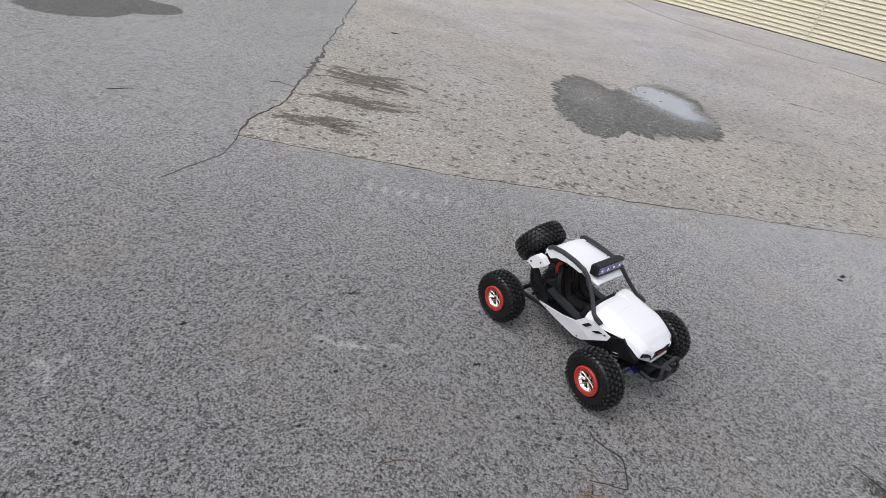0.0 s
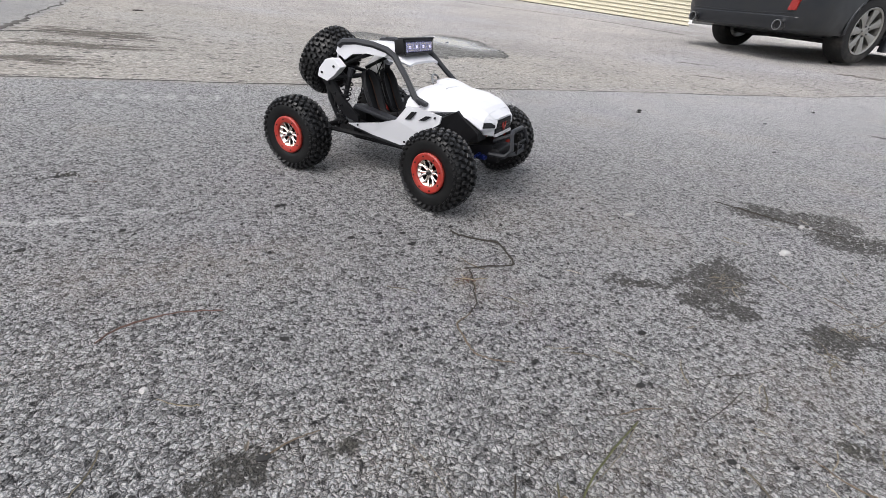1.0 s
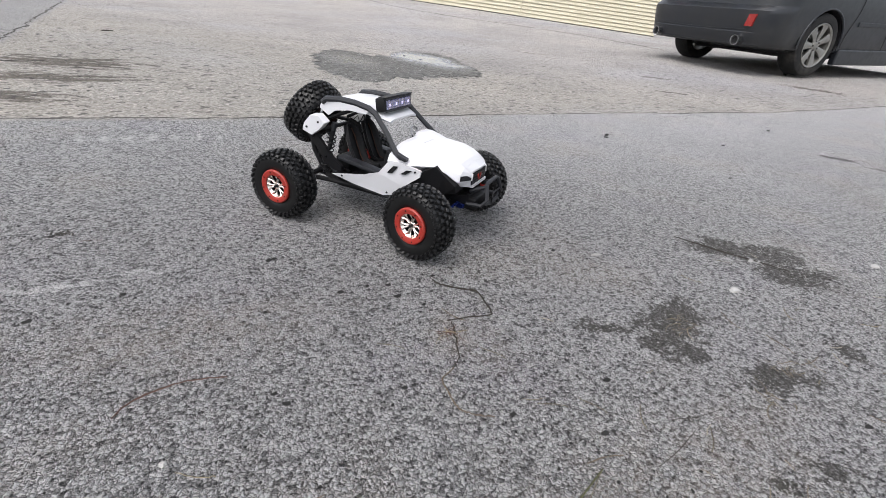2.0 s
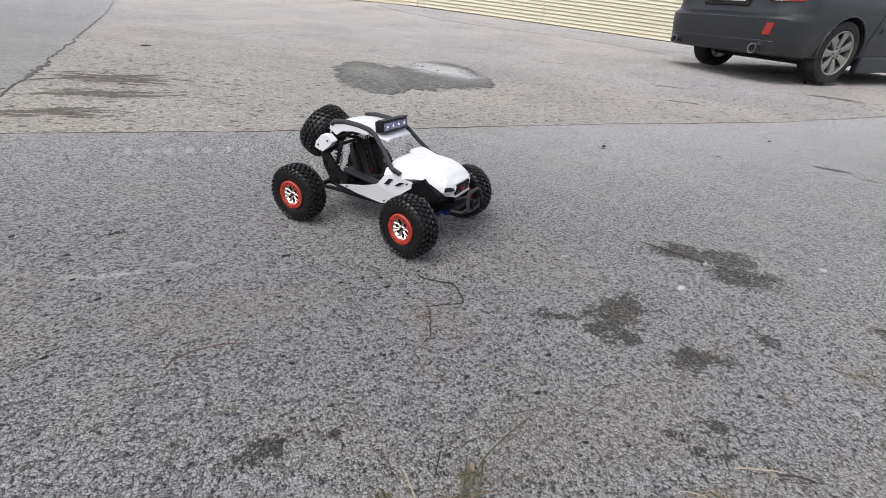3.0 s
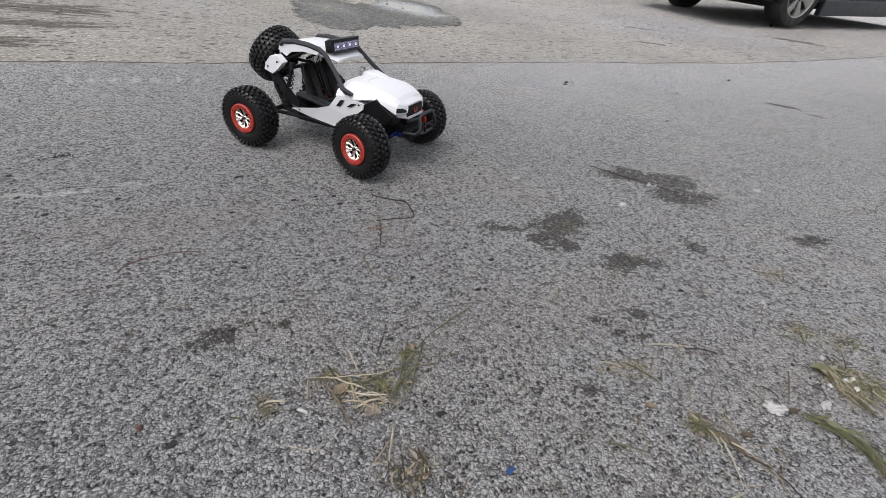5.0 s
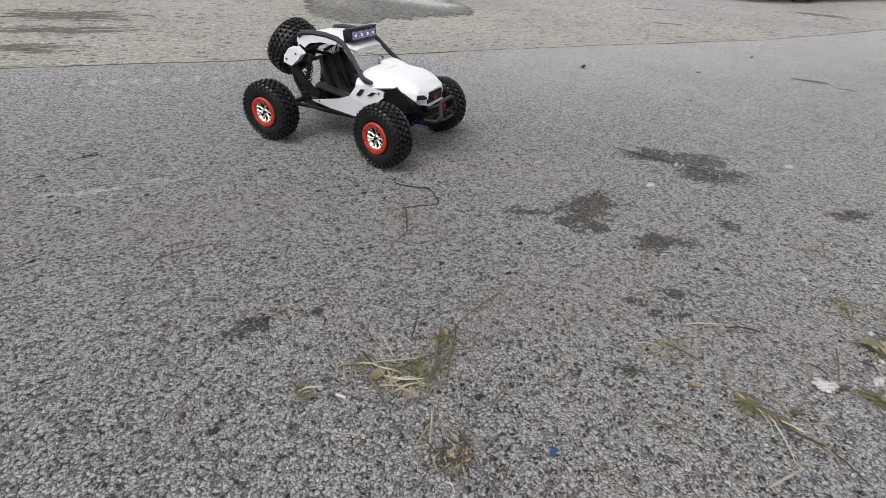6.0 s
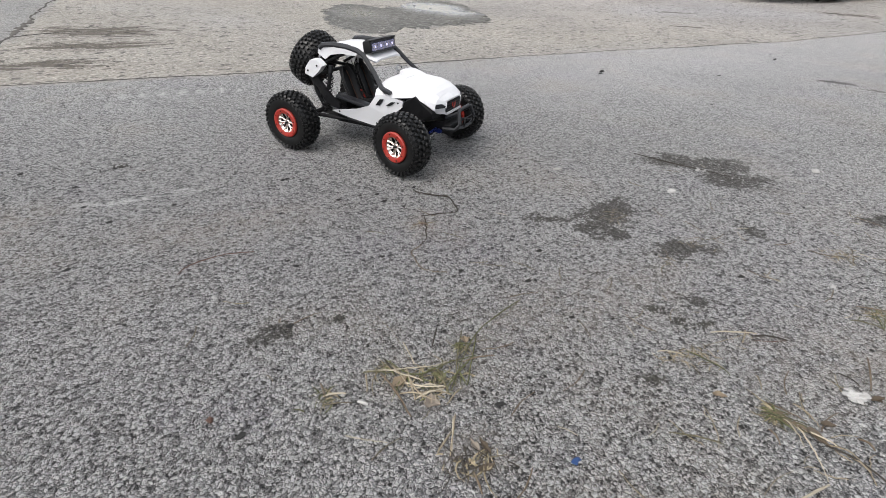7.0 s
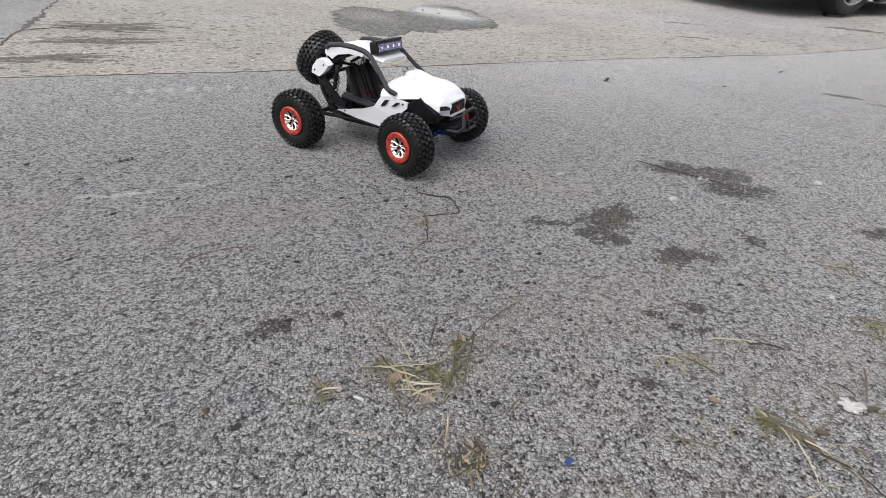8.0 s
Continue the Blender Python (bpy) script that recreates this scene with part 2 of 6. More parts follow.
    n.put(b.inputs["Roughness"], n.math("SUBTRACT", 0.92, n.math("ADD", n.math("MULTIPLY", rim, 0.55), n.math("MULTIPLY", wet, 0.2))))
    b.inputs["Specular IOR Level"].default_value = 0.35
    lift = n.math("ADD", n.range(e1, 0.0, 0.3), n.math("MULTIPLY", worm, 2.6))
    n.put(b.inputs["Normal"], n.bump(lift, 1.0, 0.0032, n.bump(n.noise(25.0, 6, 0.7), 0.45, 0.008)))
    return m


# stains in the plan: x, y, half sizes, turn
MOSS = [(0.900, 0.392, 0.080, 0.042, 8), (0.785, 0.414, 0.045, 0.014, -14), (0.842, 0.356, 0.048, 0.026, -24), (1.205, 0.540, 0.075, 0.044, -16), (1.250, 0.430, 0.085, 0.056, -18), (1.290, 0.500, 0.070, 0.046, -10),
        (0.925, 0.270, 0.060, 0.025, -8), (1.076, 0.268, 0.017, 0.033, 10), (0.345, 0.293, 0.028, 0.022, 0), (1.350, 0.217, 0.050, 0.019, -8), (0.838, 0.173, 0.022, 0.012, -20)]
MOSS_SMALL = [(0.794, 0.141, 0.012, 0.013, 0), (0.783, 0.172, 0.012, 0.010, -30), (0.697, 0.084, 0.015, 0.009, -30), (0.819, 0.126, 0.015, 0.007, 0), (0.415, 0.294, 0.012, 0.008, 10), (0.128, 0.868, 0.020, 0.012, 0)]
DUST = [(-0.47, 0.82, 0.14, 0.11, 10), (0.28, 1.71, 0.35, 0.06, 6), (0.02, 1.80, 0.40, 0.12, 0), (1.405, 0.515, 0.055, 0.060, 0), (0.485, 0.175, 0.10, 0.06, -10), (0.49, 0.075, 0.04, 0.03, 0), (0.60, 0.45, 0.06, 0.08, 0),
        (0.96, 0.0, 0.24, 0.10, -20), (0.0, 0.68, 0.10, 0.06, 10), (0.30, 0.57, 0.20, 0.08, 0), (0.70, 0.22, 0.25, 0.08, 0)]
SCUFFS = [(0.14, 0.706, 0.085, 0.010, 3), (0.255, 0.728, 0.05, 0.009, 20), (0.085, 0.700, 0.018, 0.013, 0), (0.16, 0.535, 0.03, 0.008, 25), (-0.33, 0.535, 0.05, 0.010, -8), (-0.302, 0.560, 0.012, 0.024, -20)]
DAMP = [(-0.17, 2.70, 0.36, 0.24, -6), (-0.16, 2.27, 0.30, 0.14, 0), (-0.20, 1.90, 0.26, 0.10, 0), (5.75, 2.80, 0.36, 0.13, -60), (3.6, 2.7, 0.22, 0.05, -40),
        (3.85, 4.95, 0.20, 0.05, -35), (4.2, 3.4, 0.30, 0.05, -38)]
PUDDLE_WET = [(1.28, 3.46, 0.27, 0.93, -11), (2.04, 3.84, 0.36, 1.00, -18), (1.62, 3.44, 0.30, 0.72, -14)]
OLD_WET = [(-2.02, 3.10, 0.30, 0.34, 10), (-1.84, 3.38, 0.26, 0.26, 30), (-2.20, 3.36, 0.30, 0.36, 0), (2.63, 1.035, 0.085, 0.026, -56), (2.62, 0.89, 0.045, 0.012, -80)]

ASPHALT = asphalt()
CRACK = plain("crack_dirt", (0.075, 0.068, 0.060), 0.95, grain=0.5, scale=90, bump=0.6, dist=0.004)
WHITE = plain("white_plastic", (0.56, 0.56, 0.578), 0.36, grain=0.015, scale=30, spec=0.5, dirt=(0.45, 0.43, 0.40), dirt_scale=30, dirt_amount=0.06)
BLACK = plain("black_plastic", (0.007, 0.007, 0.008), 0.48, grain=0.2, scale=200, bump=0.1, dirt=(0.03, 0.028, 0.026), dirt_scale=40, dirt_amount=0.15, spec=0.22)
SATIN = plain("dark_grey_plastic", (0.0135, 0.0142, 0.0170), 0.44, grain=0.12, scale=150, bump=0.08, spec=0.4)
RUBBER = plain("tyre_rubber", (0.006, 0.006, 0.0062), 0.42, grain=0.3, scale=300, bump=0.2, dirt=(0.05, 0.047, 0.042), dirt_scale=45, dirt_amount=0.08, spec=0.22)
LUGRUBBER = plain("lug_rubber", (0.0055, 0.0055, 0.0057), 0.40, grain=0.3, scale=300, bump=0.2, dirt=(0.05, 0.047, 0.042), dirt_scale=60, dirt_amount=0.10, spec=0.36)
RED = plain("red_beadlock", (0.285, 0.020, 0.013), 0.38, grain=0.06, scale=100, dirt=(0.25, 0.10, 0.06), dirt_scale=90, dirt_amount=0.25)
CHROME = plain("chrome", (0.80, 0.72, 0.66), 0.12, metal=1.0, grain=0.05, scale=80)
STEEL = plain("steel", (0.42, 0.42, 0.43), 0.32, metal=1.0, grain=0.1, scale=90)
BLUE = plain("blue_anodised", (0.010, 0.022, 0.13), 0.3, metal=0.6, grain=0.1, scale=120)
WIRE_ORANGE = plain("orange_wire", (0.06, 0.028, 0.016), 0.6, spec=0.2)


def lamp_mat():
    m, t, b = nodes_of("lit_led")
    b.inputs["Base Color"].default_value = (0.55, 0.55, 0.75, 1)
    b.inputs["Emission Color"].default_value = (0.62, 0.60, 1.0, 1)
    b.inputs["Emission Strength"].default_value = 0.5
    return m


LED = lamp_mat()


# ---- mesh helpers ----
def part(name, bm, material, parent=None, label="", smooth=False, sharp=38):
    """Links a bmesh as one mesh object, under its thing or part."""
    bmesh.ops.recalc_face_normals(bm, faces=bm.faces)
    data = bpy.data.meshes.new(name)
    if smooth:
        for f in bm.faces:
            f.smooth = True
        for e in bm.edges:
            if len(e.link_faces) == 2 and e.calc_face_angle(0) > radians(sharp):
                e.smooth = False
    bm.to_mesh(data)
    bm.free()
    data.materials.append(material)
    ob = new(name, data)
    if parent is not None:
        ob.parent = parent
    if label:
        tagged(ob, label)
    return ob


def again(ob, m, parent=None, name=None):
    """A further object on the same mesh."""
    o = new(name or ob.name.split(".")[0], ob.data)
    o.parent = parent if parent is not None else ob.parent
    o.matrix_basis = m
    return o


def thing(name, m, label, category, group=""):
    ob = new(name)
    ob.matrix_basis = m
    return tagged(ob, label, category, group)


def add_box(bm, c, s, turn=None, bevel=0.0, seg=2):
    """A box at c of full sizes s, turned by degrees, with rounded edges."""
    made = bmesh.ops.create_cube(bm, size=1.0)
    vs = made["verts"]
    for v in vs:
        v.co = Vector((v.co.x * s[0], v.co.y * s[1], v.co.z * s[2]))
    if bevel:
        es = list({e for v in vs for e in v.link_edges})
        out = bmesh.ops.bevel(bm, geom=es, offset=bevel, segments=seg, affect="EDGES", profile=0.6)
        vs = list({v for f in out["faces"] for v in f.verts} | {v for v in vs if v.is_valid})
    m = pose(*c, *(turn or (0, 0, 0)))
    for v in vs:
        v.co = m @ v.co


def ring_frames(pts):
    pts = [Vector(p) for p in pts]
    ways = []
    for k in range(len(pts)):
        a, b = pts[max(0, k - 1)], pts[min(len(pts) - 1, k + 1)]
        ways.append((b - a).normalized())
    up = Vector((0, 0, 1)) if abs(ways[0].z) < 0.9 else Vector((1, 0, 0))
    frames = []
    side = ways[0].cross(up).normalized()
    for w in ways:
        side = (side - w * side.dot(w)).normalized()
        frames.append((side, w.cross(side)))
    return pts, frames


def add_tube(bm, pts, radius, n=8, flat=1.0):
    """A capped tube along pts; radius is a number or one per point."""
    pts, frames = ring_frames(pts)
    radii = radius if isinstance(radius, (list, tuple)) else [radius] * len(pts)
    rings = []
    for p, (a, b), r in zip(pts, frames, radii):
        rings.append([bm.verts.new(p + (a * math.cos(2 * math.pi * k / n) + b * flat * math.sin(2 * math.pi * k / n)) * r) for k in range(n)])
    for r0, r1 in zip(rings, rings[1:]):
        for k in range(n):
            bm.faces.new((r0[k], r0[(k + 1) % n], r1[(k + 1) % n], r1[k]))
    bm.faces.new(rings[0])
    bm.faces.new(rings[-1])


def add_lathe(bm, profile, n, m=None, close=False):
    """Turns (radius, along) pairs about the y axis."""
    m = m or Matrix()
    rings = [[bm.verts.new(m @ Vector((r * math.cos(2 * math.pi * k / n), a, r * math.sin(2 * math.pi * k / n)))) for k in range(n)] for r, a in profile]
    pairs = list(zip(rings, rings[1:])) + ([(rings[-1], rings[0])] if close else [])
    for r0, r1 in pairs:
        for k in range(n):
            bm.faces.new((r0[k], r0[(k + 1) % n], r1[(k + 1) % n], r1[k]))
    if not close:
        bm.faces.new(rings[0])
        bm.faces.new(rings[-1])


def add_loft(bm, rings, cap=True, closed=True):
    rows = [[bm.verts.new(p) for p in ring] for ring in rings]
    for r0, r1 in zip(rows, rows[1:]):
        n = len(r0)
        for k in range(n if closed else n - 1):
            bm.faces.new((r0[k], r0[(k + 1) % n], r1[(k + 1) % n], r1[k]))
    if cap and closed:
        bm.faces.new(rows[0])
        bm.faces.new(rows[-1])
    return rows


def add_plate(bm, outline, thick, to3d):
    """A plate: an outline of (u, v), extruded by thick; to3d(u, v, w) gives the place."""
    a = [bm.verts.new(to3d(u, v, 0)) for u, v in outline]
    b = [bm.verts.new(to3d(u, v, thick)) for u, v in outline]
    bm.faces.new(a)
    bm.faces.new(b[::-1])
    n = len(a)
    for k in range(n):
        bm.faces.new((a[k], a[(k + 1) % n], b[(k + 1) % n], b[k]))


def soften(bm, offset, seg=1, angle=25):
    es = [e for e in bm.edges if len(e.link_faces) == 2 and e.calc_face_angle(0) > radians(angle)]
    bmesh.ops.bevel(bm, geom=es, offset=offset, segments=seg, affect="EDGES", profile=0.6)


def step(a, b, x):
    t = min(1, max(0, (x - a) / (b - a)))
    return t * t * (3 - 2 * t)


# ---- ground ----
def land(x, y):
    """The height of the yard: flat near by, a shallow hollow with the puddle, then a gentle rise to the building."""
    d, v = 0.8 * x + 0.6 * y, -0.6 * x + 0.8 * y
    return -0.020 * min(3.2, max(0, d - 1.0)) * step(0.9, 1.6, d) + 0.26 * step(4, 12, d) + 0.04 * (min(9, max(-6, v)) - 1.3) * step(8, 14, d) * (1 - step(20, 40, d))


def ground():
    def axis(lo, hi, fine, centre):
        out, x, s = [centre], centre, fine
        while x < hi:
            x += s
            s *= 1.07
            out.append(x)
        x, s = centre, fine
        low = []
        while x > lo:
            x -= s
            s *= 1.07
            low.append(x)
        return low[::-1] + out
    xs, ys = axis(-900, 900, 0.06, 1.0), axis(-900, 900, 0.06, 0.8)
    verts = [(x, y, land(x, y) + (0.002 * noise.noise(Vector((x * 2.5, y * 2.5, 0))) if abs(x) + abs(y) < 12 else 0)) for y in ys for x in xs]
    w = len(xs)
    faces = [(j * w + i, j * w + i + 1, (j + 1) * w + i + 1, (j + 1) * w + i) for j in range(len(ys) - 1) for i in range(w - 1)]
    data = bpy.data.meshes.new("ground")
    data.from_pydata(verts, [], faces)
    for f in data.polygons:
        f.use_smooth = True
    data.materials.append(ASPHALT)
    return tagged(new("ground", data), "worn grey asphalt yard with stains, moss and fine grit", "ground", kind="structure")


ground()


def crack_x(y):
    return -0.45 - 0.03 * step(2.1, 2.5, y) - 0.134 * max(0, y - 2.55) - 0.22 * max(0, 1.45 - y)


def seam_y(x):
    u = max(0, x - 0.3)
    return 1.615 + 0.152 * u - 0.0095 * u * u


def ribbon(name, points, widths, label, lift=0.003):
    """An uneven dark line of dirt that lies in a joint of the ground."""
    bm = bmesh.new()
    rows = []
    for k, ((x, y), w) in enumerate(zip(points, widths)):
        a, b = points[max(0, k - 1)], points[min(len(points) - 1, k + 1)]
        d = Vector((b[0] - a[0], b[1] - a[1])).normalized()
        s = Vector((-d.y, d.x))
        j1, j2 = (0.25 + 1.5 * random.random()) * w, (0.25 + 1.5 * random.random()) * w
        row = []
        for o, up in ((-j1, -0.004), (-j1 * 0.5, lift * 0.6), (0, lift), (j2 * 0.5, lift * 0.6), (j2, -0.004)):
            px, py = x + s.x * o, y + s.y * o
            row.append(bm.verts.new((px, py, land(px, py) + up)))
        rows.append(row)
    for r0, r1 in zip(rows, rows[1:]):
        for k in range(4):
            bm.faces.new((r0[k], r0[k + 1], r1[k + 1], r1[k]))
    ob = part(name, bm, CRACK)
    return tagged(ob, label, "crack", kind="structure")


pts, wid, y = [], [], 1.22
while y < 16:
    k = noise.noise(Vector((y * 3.1, 0, 5))) * 0.045 + noise.noise(Vector((y * 13, 3, 0))) * 0.016 + noise.noise(Vector((y * 41, 3, 2))) * 0.004
    pts.append((crack_x(y) + k * (1 if y < 4 else 0.8), y))
    wid.append(0.0005 + 0.0052 * step(1.40, 1.9, y) + 0.014 * math.exp(-((y - 2.85) / 0.36) ** 2) + 0.006 * step(3.2, 7, y))
    y += 0.006 + 0.004 * y
ribbon("crack", pts, wid, "long jagged crack in the asphalt, filled with dark earth")
# side branches of the crack, and the joint that runs past the building
for way in (((-0.47, 2.52), (-0.40, 2.60), (-0.33, 2.66), (-0.24, 2.68)), ((-0.47, 2.30), (-0.55, 2.33), (-0.60, 2.31))):
    fine = [(ax + (bx - ax) * k / 10, ay + (by - ay) * k / 10 + 0.012 * noise.noise(Vector(((ax + k * 0.1) * 31, ay * 7, 1)))) for (ax, ay), (bx, by) in zip(way, way[1:]) for k in range(10)]
    ribbon("crack_branch", fine, [0.0018 * (1 - 0.8 * k / len(fine)) for k in range(len(fine))], "thin side branch of a crack in the asphalt")
way = ((4.2, 14.0), (4.45, 12.2), (4.85, 10.9), (5.4, 9.7), (6.0, 8.8), (6.4, 7.9), (6.65, 7.2), (6.75, 5.9))
far = [(ax + (bx - ax) * k / 24 + 0.03 * noise.noise(Vector((k * 0.9, ay * 5, 1))), ay + (by - ay) * k / 24) for (ax, ay), (bx, by) in zip(way, way[1:]) for k in range(24)]
ribbon("crack_far", far, [0.022 + 0.016 * noise.noise(Vector((k * 0.2, 4, 0))) for k in range(len(far))], "long dark joint in the old asphalt before the building", 0.004)
pts, wid, x = [], [], -0.47
while x < 9:
    k = noise.noise(Vector((x * 2.0, 7, 0))) * 0.02 + noise.noise(Vector((x * 11, 9, 0))) * 0.012
    pts.append((x, seam_y(x) + k))
    wid.append(max(0.0006, 0.0022 + 0.0060 * noise.noise(Vector((x * 2.3, 1, 0))) + 0.0030 * noise.noise(Vector((x * 9.0, 2, 0))) + 0.003 * step(1, 3, x)))
    x += 0.008 + 0.005 * abs(x)
ribbon("asphalt_seam", pts, wid, "ragged dark seam between newer and older asphalt", 0.002)


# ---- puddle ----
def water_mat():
    """Wet asphalt under a film of water that deepens to a still pool, its sky reflection put into the colour."""
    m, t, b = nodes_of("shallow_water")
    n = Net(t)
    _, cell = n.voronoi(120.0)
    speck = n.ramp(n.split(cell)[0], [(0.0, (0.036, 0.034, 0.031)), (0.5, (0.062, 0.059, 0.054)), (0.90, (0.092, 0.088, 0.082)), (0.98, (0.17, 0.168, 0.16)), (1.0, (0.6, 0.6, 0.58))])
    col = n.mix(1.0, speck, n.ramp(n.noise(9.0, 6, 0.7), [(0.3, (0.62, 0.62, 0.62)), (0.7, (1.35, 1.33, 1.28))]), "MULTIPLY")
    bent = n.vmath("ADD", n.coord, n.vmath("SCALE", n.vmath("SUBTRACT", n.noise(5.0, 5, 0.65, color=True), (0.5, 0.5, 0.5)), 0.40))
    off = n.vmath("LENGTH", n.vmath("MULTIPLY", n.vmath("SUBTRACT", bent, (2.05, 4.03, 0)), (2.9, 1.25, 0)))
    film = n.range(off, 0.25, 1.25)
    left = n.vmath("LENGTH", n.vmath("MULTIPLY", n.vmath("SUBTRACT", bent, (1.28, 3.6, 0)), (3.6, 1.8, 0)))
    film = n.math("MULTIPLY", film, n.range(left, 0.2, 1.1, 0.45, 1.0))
    # pale blue in the pool: the sky's reflection, painted into the base colour
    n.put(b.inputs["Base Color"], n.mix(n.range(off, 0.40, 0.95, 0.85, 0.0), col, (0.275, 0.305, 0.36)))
    n.put(b.inputs["Roughness"], n.math("ADD", 0.14, n.math("MULTIPLY", film, n.range(n.noise(26.0, 4, 0.7), 0.3, 0.6, 0.10, 0.40))))
    b.inputs["IOR"].default_value = 1.33
    n.put(b.inputs["Normal"], n.bump(n.math("ADD", n.math("MULTIPLY", n.noise(110.0, 4), n.math("ADD", film, 0.02)), n.math("MULTIPLY", n.noise(9.0, 3), 0.4)), 0.6, 0.006))
    return m


def inside_wet(p):
    """Whether a point of the plan lies within the puddle's uneven shore."""
    near = 9.0
    for cx, cy, rx, ry, turn in PUDDLE_WET:
        u = Matrix.Rotation(-radians(turn), 2) @ (p - Vector((cx, cy)))
        near = min(near, math.hypot(u.x / rx, u.y / ry))
    q = Vector((p.x, p.y * 0.6, 0))
    return near + 0.20 * noise.noise(q * 3.5) + 0.17 * noise.noise(q * 11) + 0.16 * noise.noise(q * 28) + 0.09 * noise.noise(q * 70) < 0.98


def puddle():
    bm = bmesh.new()
    c = Vector((1.66, 3.55))
    rim = []
    for k in range(900):
        a = 2 * math.pi * k / 900
        d = Vector((math.cos(a), math.sin(a)))
        r = 0.15
        while r < 2 and inside_wet(c + d * r):
            r += 0.006
        rim.append(c + d * r)
    level = land(c.x, c.y) + 0.005
    rings = []
    for share, lift in ((1.0, -0.001), (0.95, 0.0045), (0.78, 0.005), (0.55, 0.005), (0.30, 0.005), (0.10, 0.005)):
        rings.append([bm.verts.new((*q, land(*q) + lift)) for q in ((p * share + c * (1 - share)).to_tuple() for p in rim)])
    hub = bm.verts.new((c.x, c.y, level))
    for r0, r1 in zip(rings, rings[1:]):
        for k in range(900):
            j = (k + 1) % 900
            bm.faces.new((r0[k], r0[j], r1[j], r1[k]))
    for k in range(900):
        bm.faces.new((rings[-1][k], rings[-1][(k + 1) % 900], hub))
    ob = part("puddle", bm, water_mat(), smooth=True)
    tagged(ob, "shallow drying rain puddle with a pale sky-coloured pool on dark wet asphalt", "puddle", kind="structure")


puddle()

# ---- building with lap siding ----
SIDING = plain("cream_siding", (0.50, 0.462, 0.345), 0.55, grain=0.05, scale=20, dirt=(0.55, 0.50, 0.38), dirt_scale=3, dirt_amount=0.3, vary=0.04)
WHITEWALL = plain("white_panel", (0.78, 0.775, 0.75), 0.6, grain=0.05, scale=12, dirt=(0.5, 0.48, 0.44), dirt_scale=2.5, dirt_amount=0.3, vary=0.03)
PLINTH = plain("dark_plinth", (0.06, 0.058, 0.055), 0.9, grain=0.3, scale=25, bump=0.4, dist=0.004)
ROOFING = plain("roof_metal", (0.25, 0.25, 0.26), 0.5, metal=0.5, grain=0.1, scale=5)
CORNER = Vector((11.37, 10.12, 0))
ALONG = Vector((-0.80, 0.60, 0)).normalized()
OUTWARD = Vector((-0.60, -0.80, 0)).normalized()


def wall_place(s, o, z):
    """s metres along the wall from its corner, o outwards, z above its foot."""
    p = CORNER + ALONG * s + OUTWARD * o
    return Vector((p.x, p.y, land(*(CORNER + ALONG * s).xy) + z))


def building():
    top = 2.0
    bm = bmesh.new()
    grid = [s for s in np.arange(0, 26.1, 2.0)]
    rings = []
    for s in grid:
        base = wall_place(s, 0, 0)
        rings.append([(base.x, base.y, base.z - 0.3), (base.x, base.y, top + 0.4), tuple((base - OUTWARD * 0.22).xy) + (top + 0.4,), tuple((base - OUTWARD * 0.22).xy) + (base.z - 0.3,)])
    add_loft(bm, rings)
    wall = tagged(part("wall_north", bm, PLINTH), "long building wall clad in cream lap siding over a dark foot", "wall", kind="structure")
    # back and roof of the building, closed
    bm = bmesh.new()
    a, c = wall_place(0, -0.22, 0), wall_place(26, -0.22, 0)
    for p, q in ((a, c),):
        b1, b2 = p - OUTWARD * 9, q - OUTWARD * 9
        vs = [bm.verts.new((v.x, v.y, z)) for z in (-0.6, top + 0.4) for v in (p, q, b2, b1)]
        bm.faces.new(vs[0:4])
        bm.faces.new(vs[4:8])
        for k in range(4):
            bm.faces.new((vs[k], vs[(k + 1) % 4], vs[4 + (k + 1) % 4], vs[4 + k]))
    tagged(part("wall_back", bm, ROOFING), "plain body of the building behind its clad front", "building", kind="structure")
    # siding boards
    pitch, lap = 0.090, 0.012
    o, rows = 0.004, 22
    for s in np.arange(0.0, 25.9, 3.66):
        e = min(s + 3.659, 25.9)
        bm = bmesh.new()
        corners = []
        for q in (s, (s + e) / 2, e):
            corners.append([wall_place(q, o + 0.030, 0.0), wall_place(q, o + 0.036, 0.010), wall_place(q, o + 0.005, pitch + lap), wall_place(q, o, pitch + lap), wall_place(q, o, 0.0)])
        add_loft(bm, corners)
        board = part("siding_board", bm, SIDING, wall)
        board.matrix_basis = Matrix.Translation((0, 0, 0.015))
        for r in range(1, rows):
            again(board, Matrix.Translation((0, 0, 0.015 + r * pitch)), wall)
    bm = bmesh.new()
    add_loft(bm, [[wall_place(-0.05, 0.002, z), wall_place(-0.05, 0.044, z), wall_place(0.03, 0.044, z), wall_place(0.03, 0.002, z)] for z in (0.06, top)])
    part("corner_trim", bm, WHITEWALL, wall)
    for q in (3.66, 7.32, 10.98):
        bm = bmesh.new()
        add_loft(bm, [[wall_place(q - 0.022, 0.004, z), wall_place(q - 0.020, 0.046, z), wall_place(q + 0.020, 0.046, z), wall_place(q + 0.022, 0.004, z)] for z in (0.02, top)])
        part("joint_strip", bm, SIDING, wall)
    # eaves
    bm = bmesh.new()
    rings = []
    for s in grid:
        p = wall_place(s, 0, 0)
        o = p + OUTWARD * 0.2
        rings.append([(p.x, p.y, top + 0.40), (o.x, o.y, top + 0.30), (o.x, o.y, top + 0.42), (p.x, p.y, top + 0.52)])
    add_loft(bm, rings)
    tagged(part("roof_edge", bm, ROOFING), "grey metal eaves along the building", "roof", kind="structure")


building()


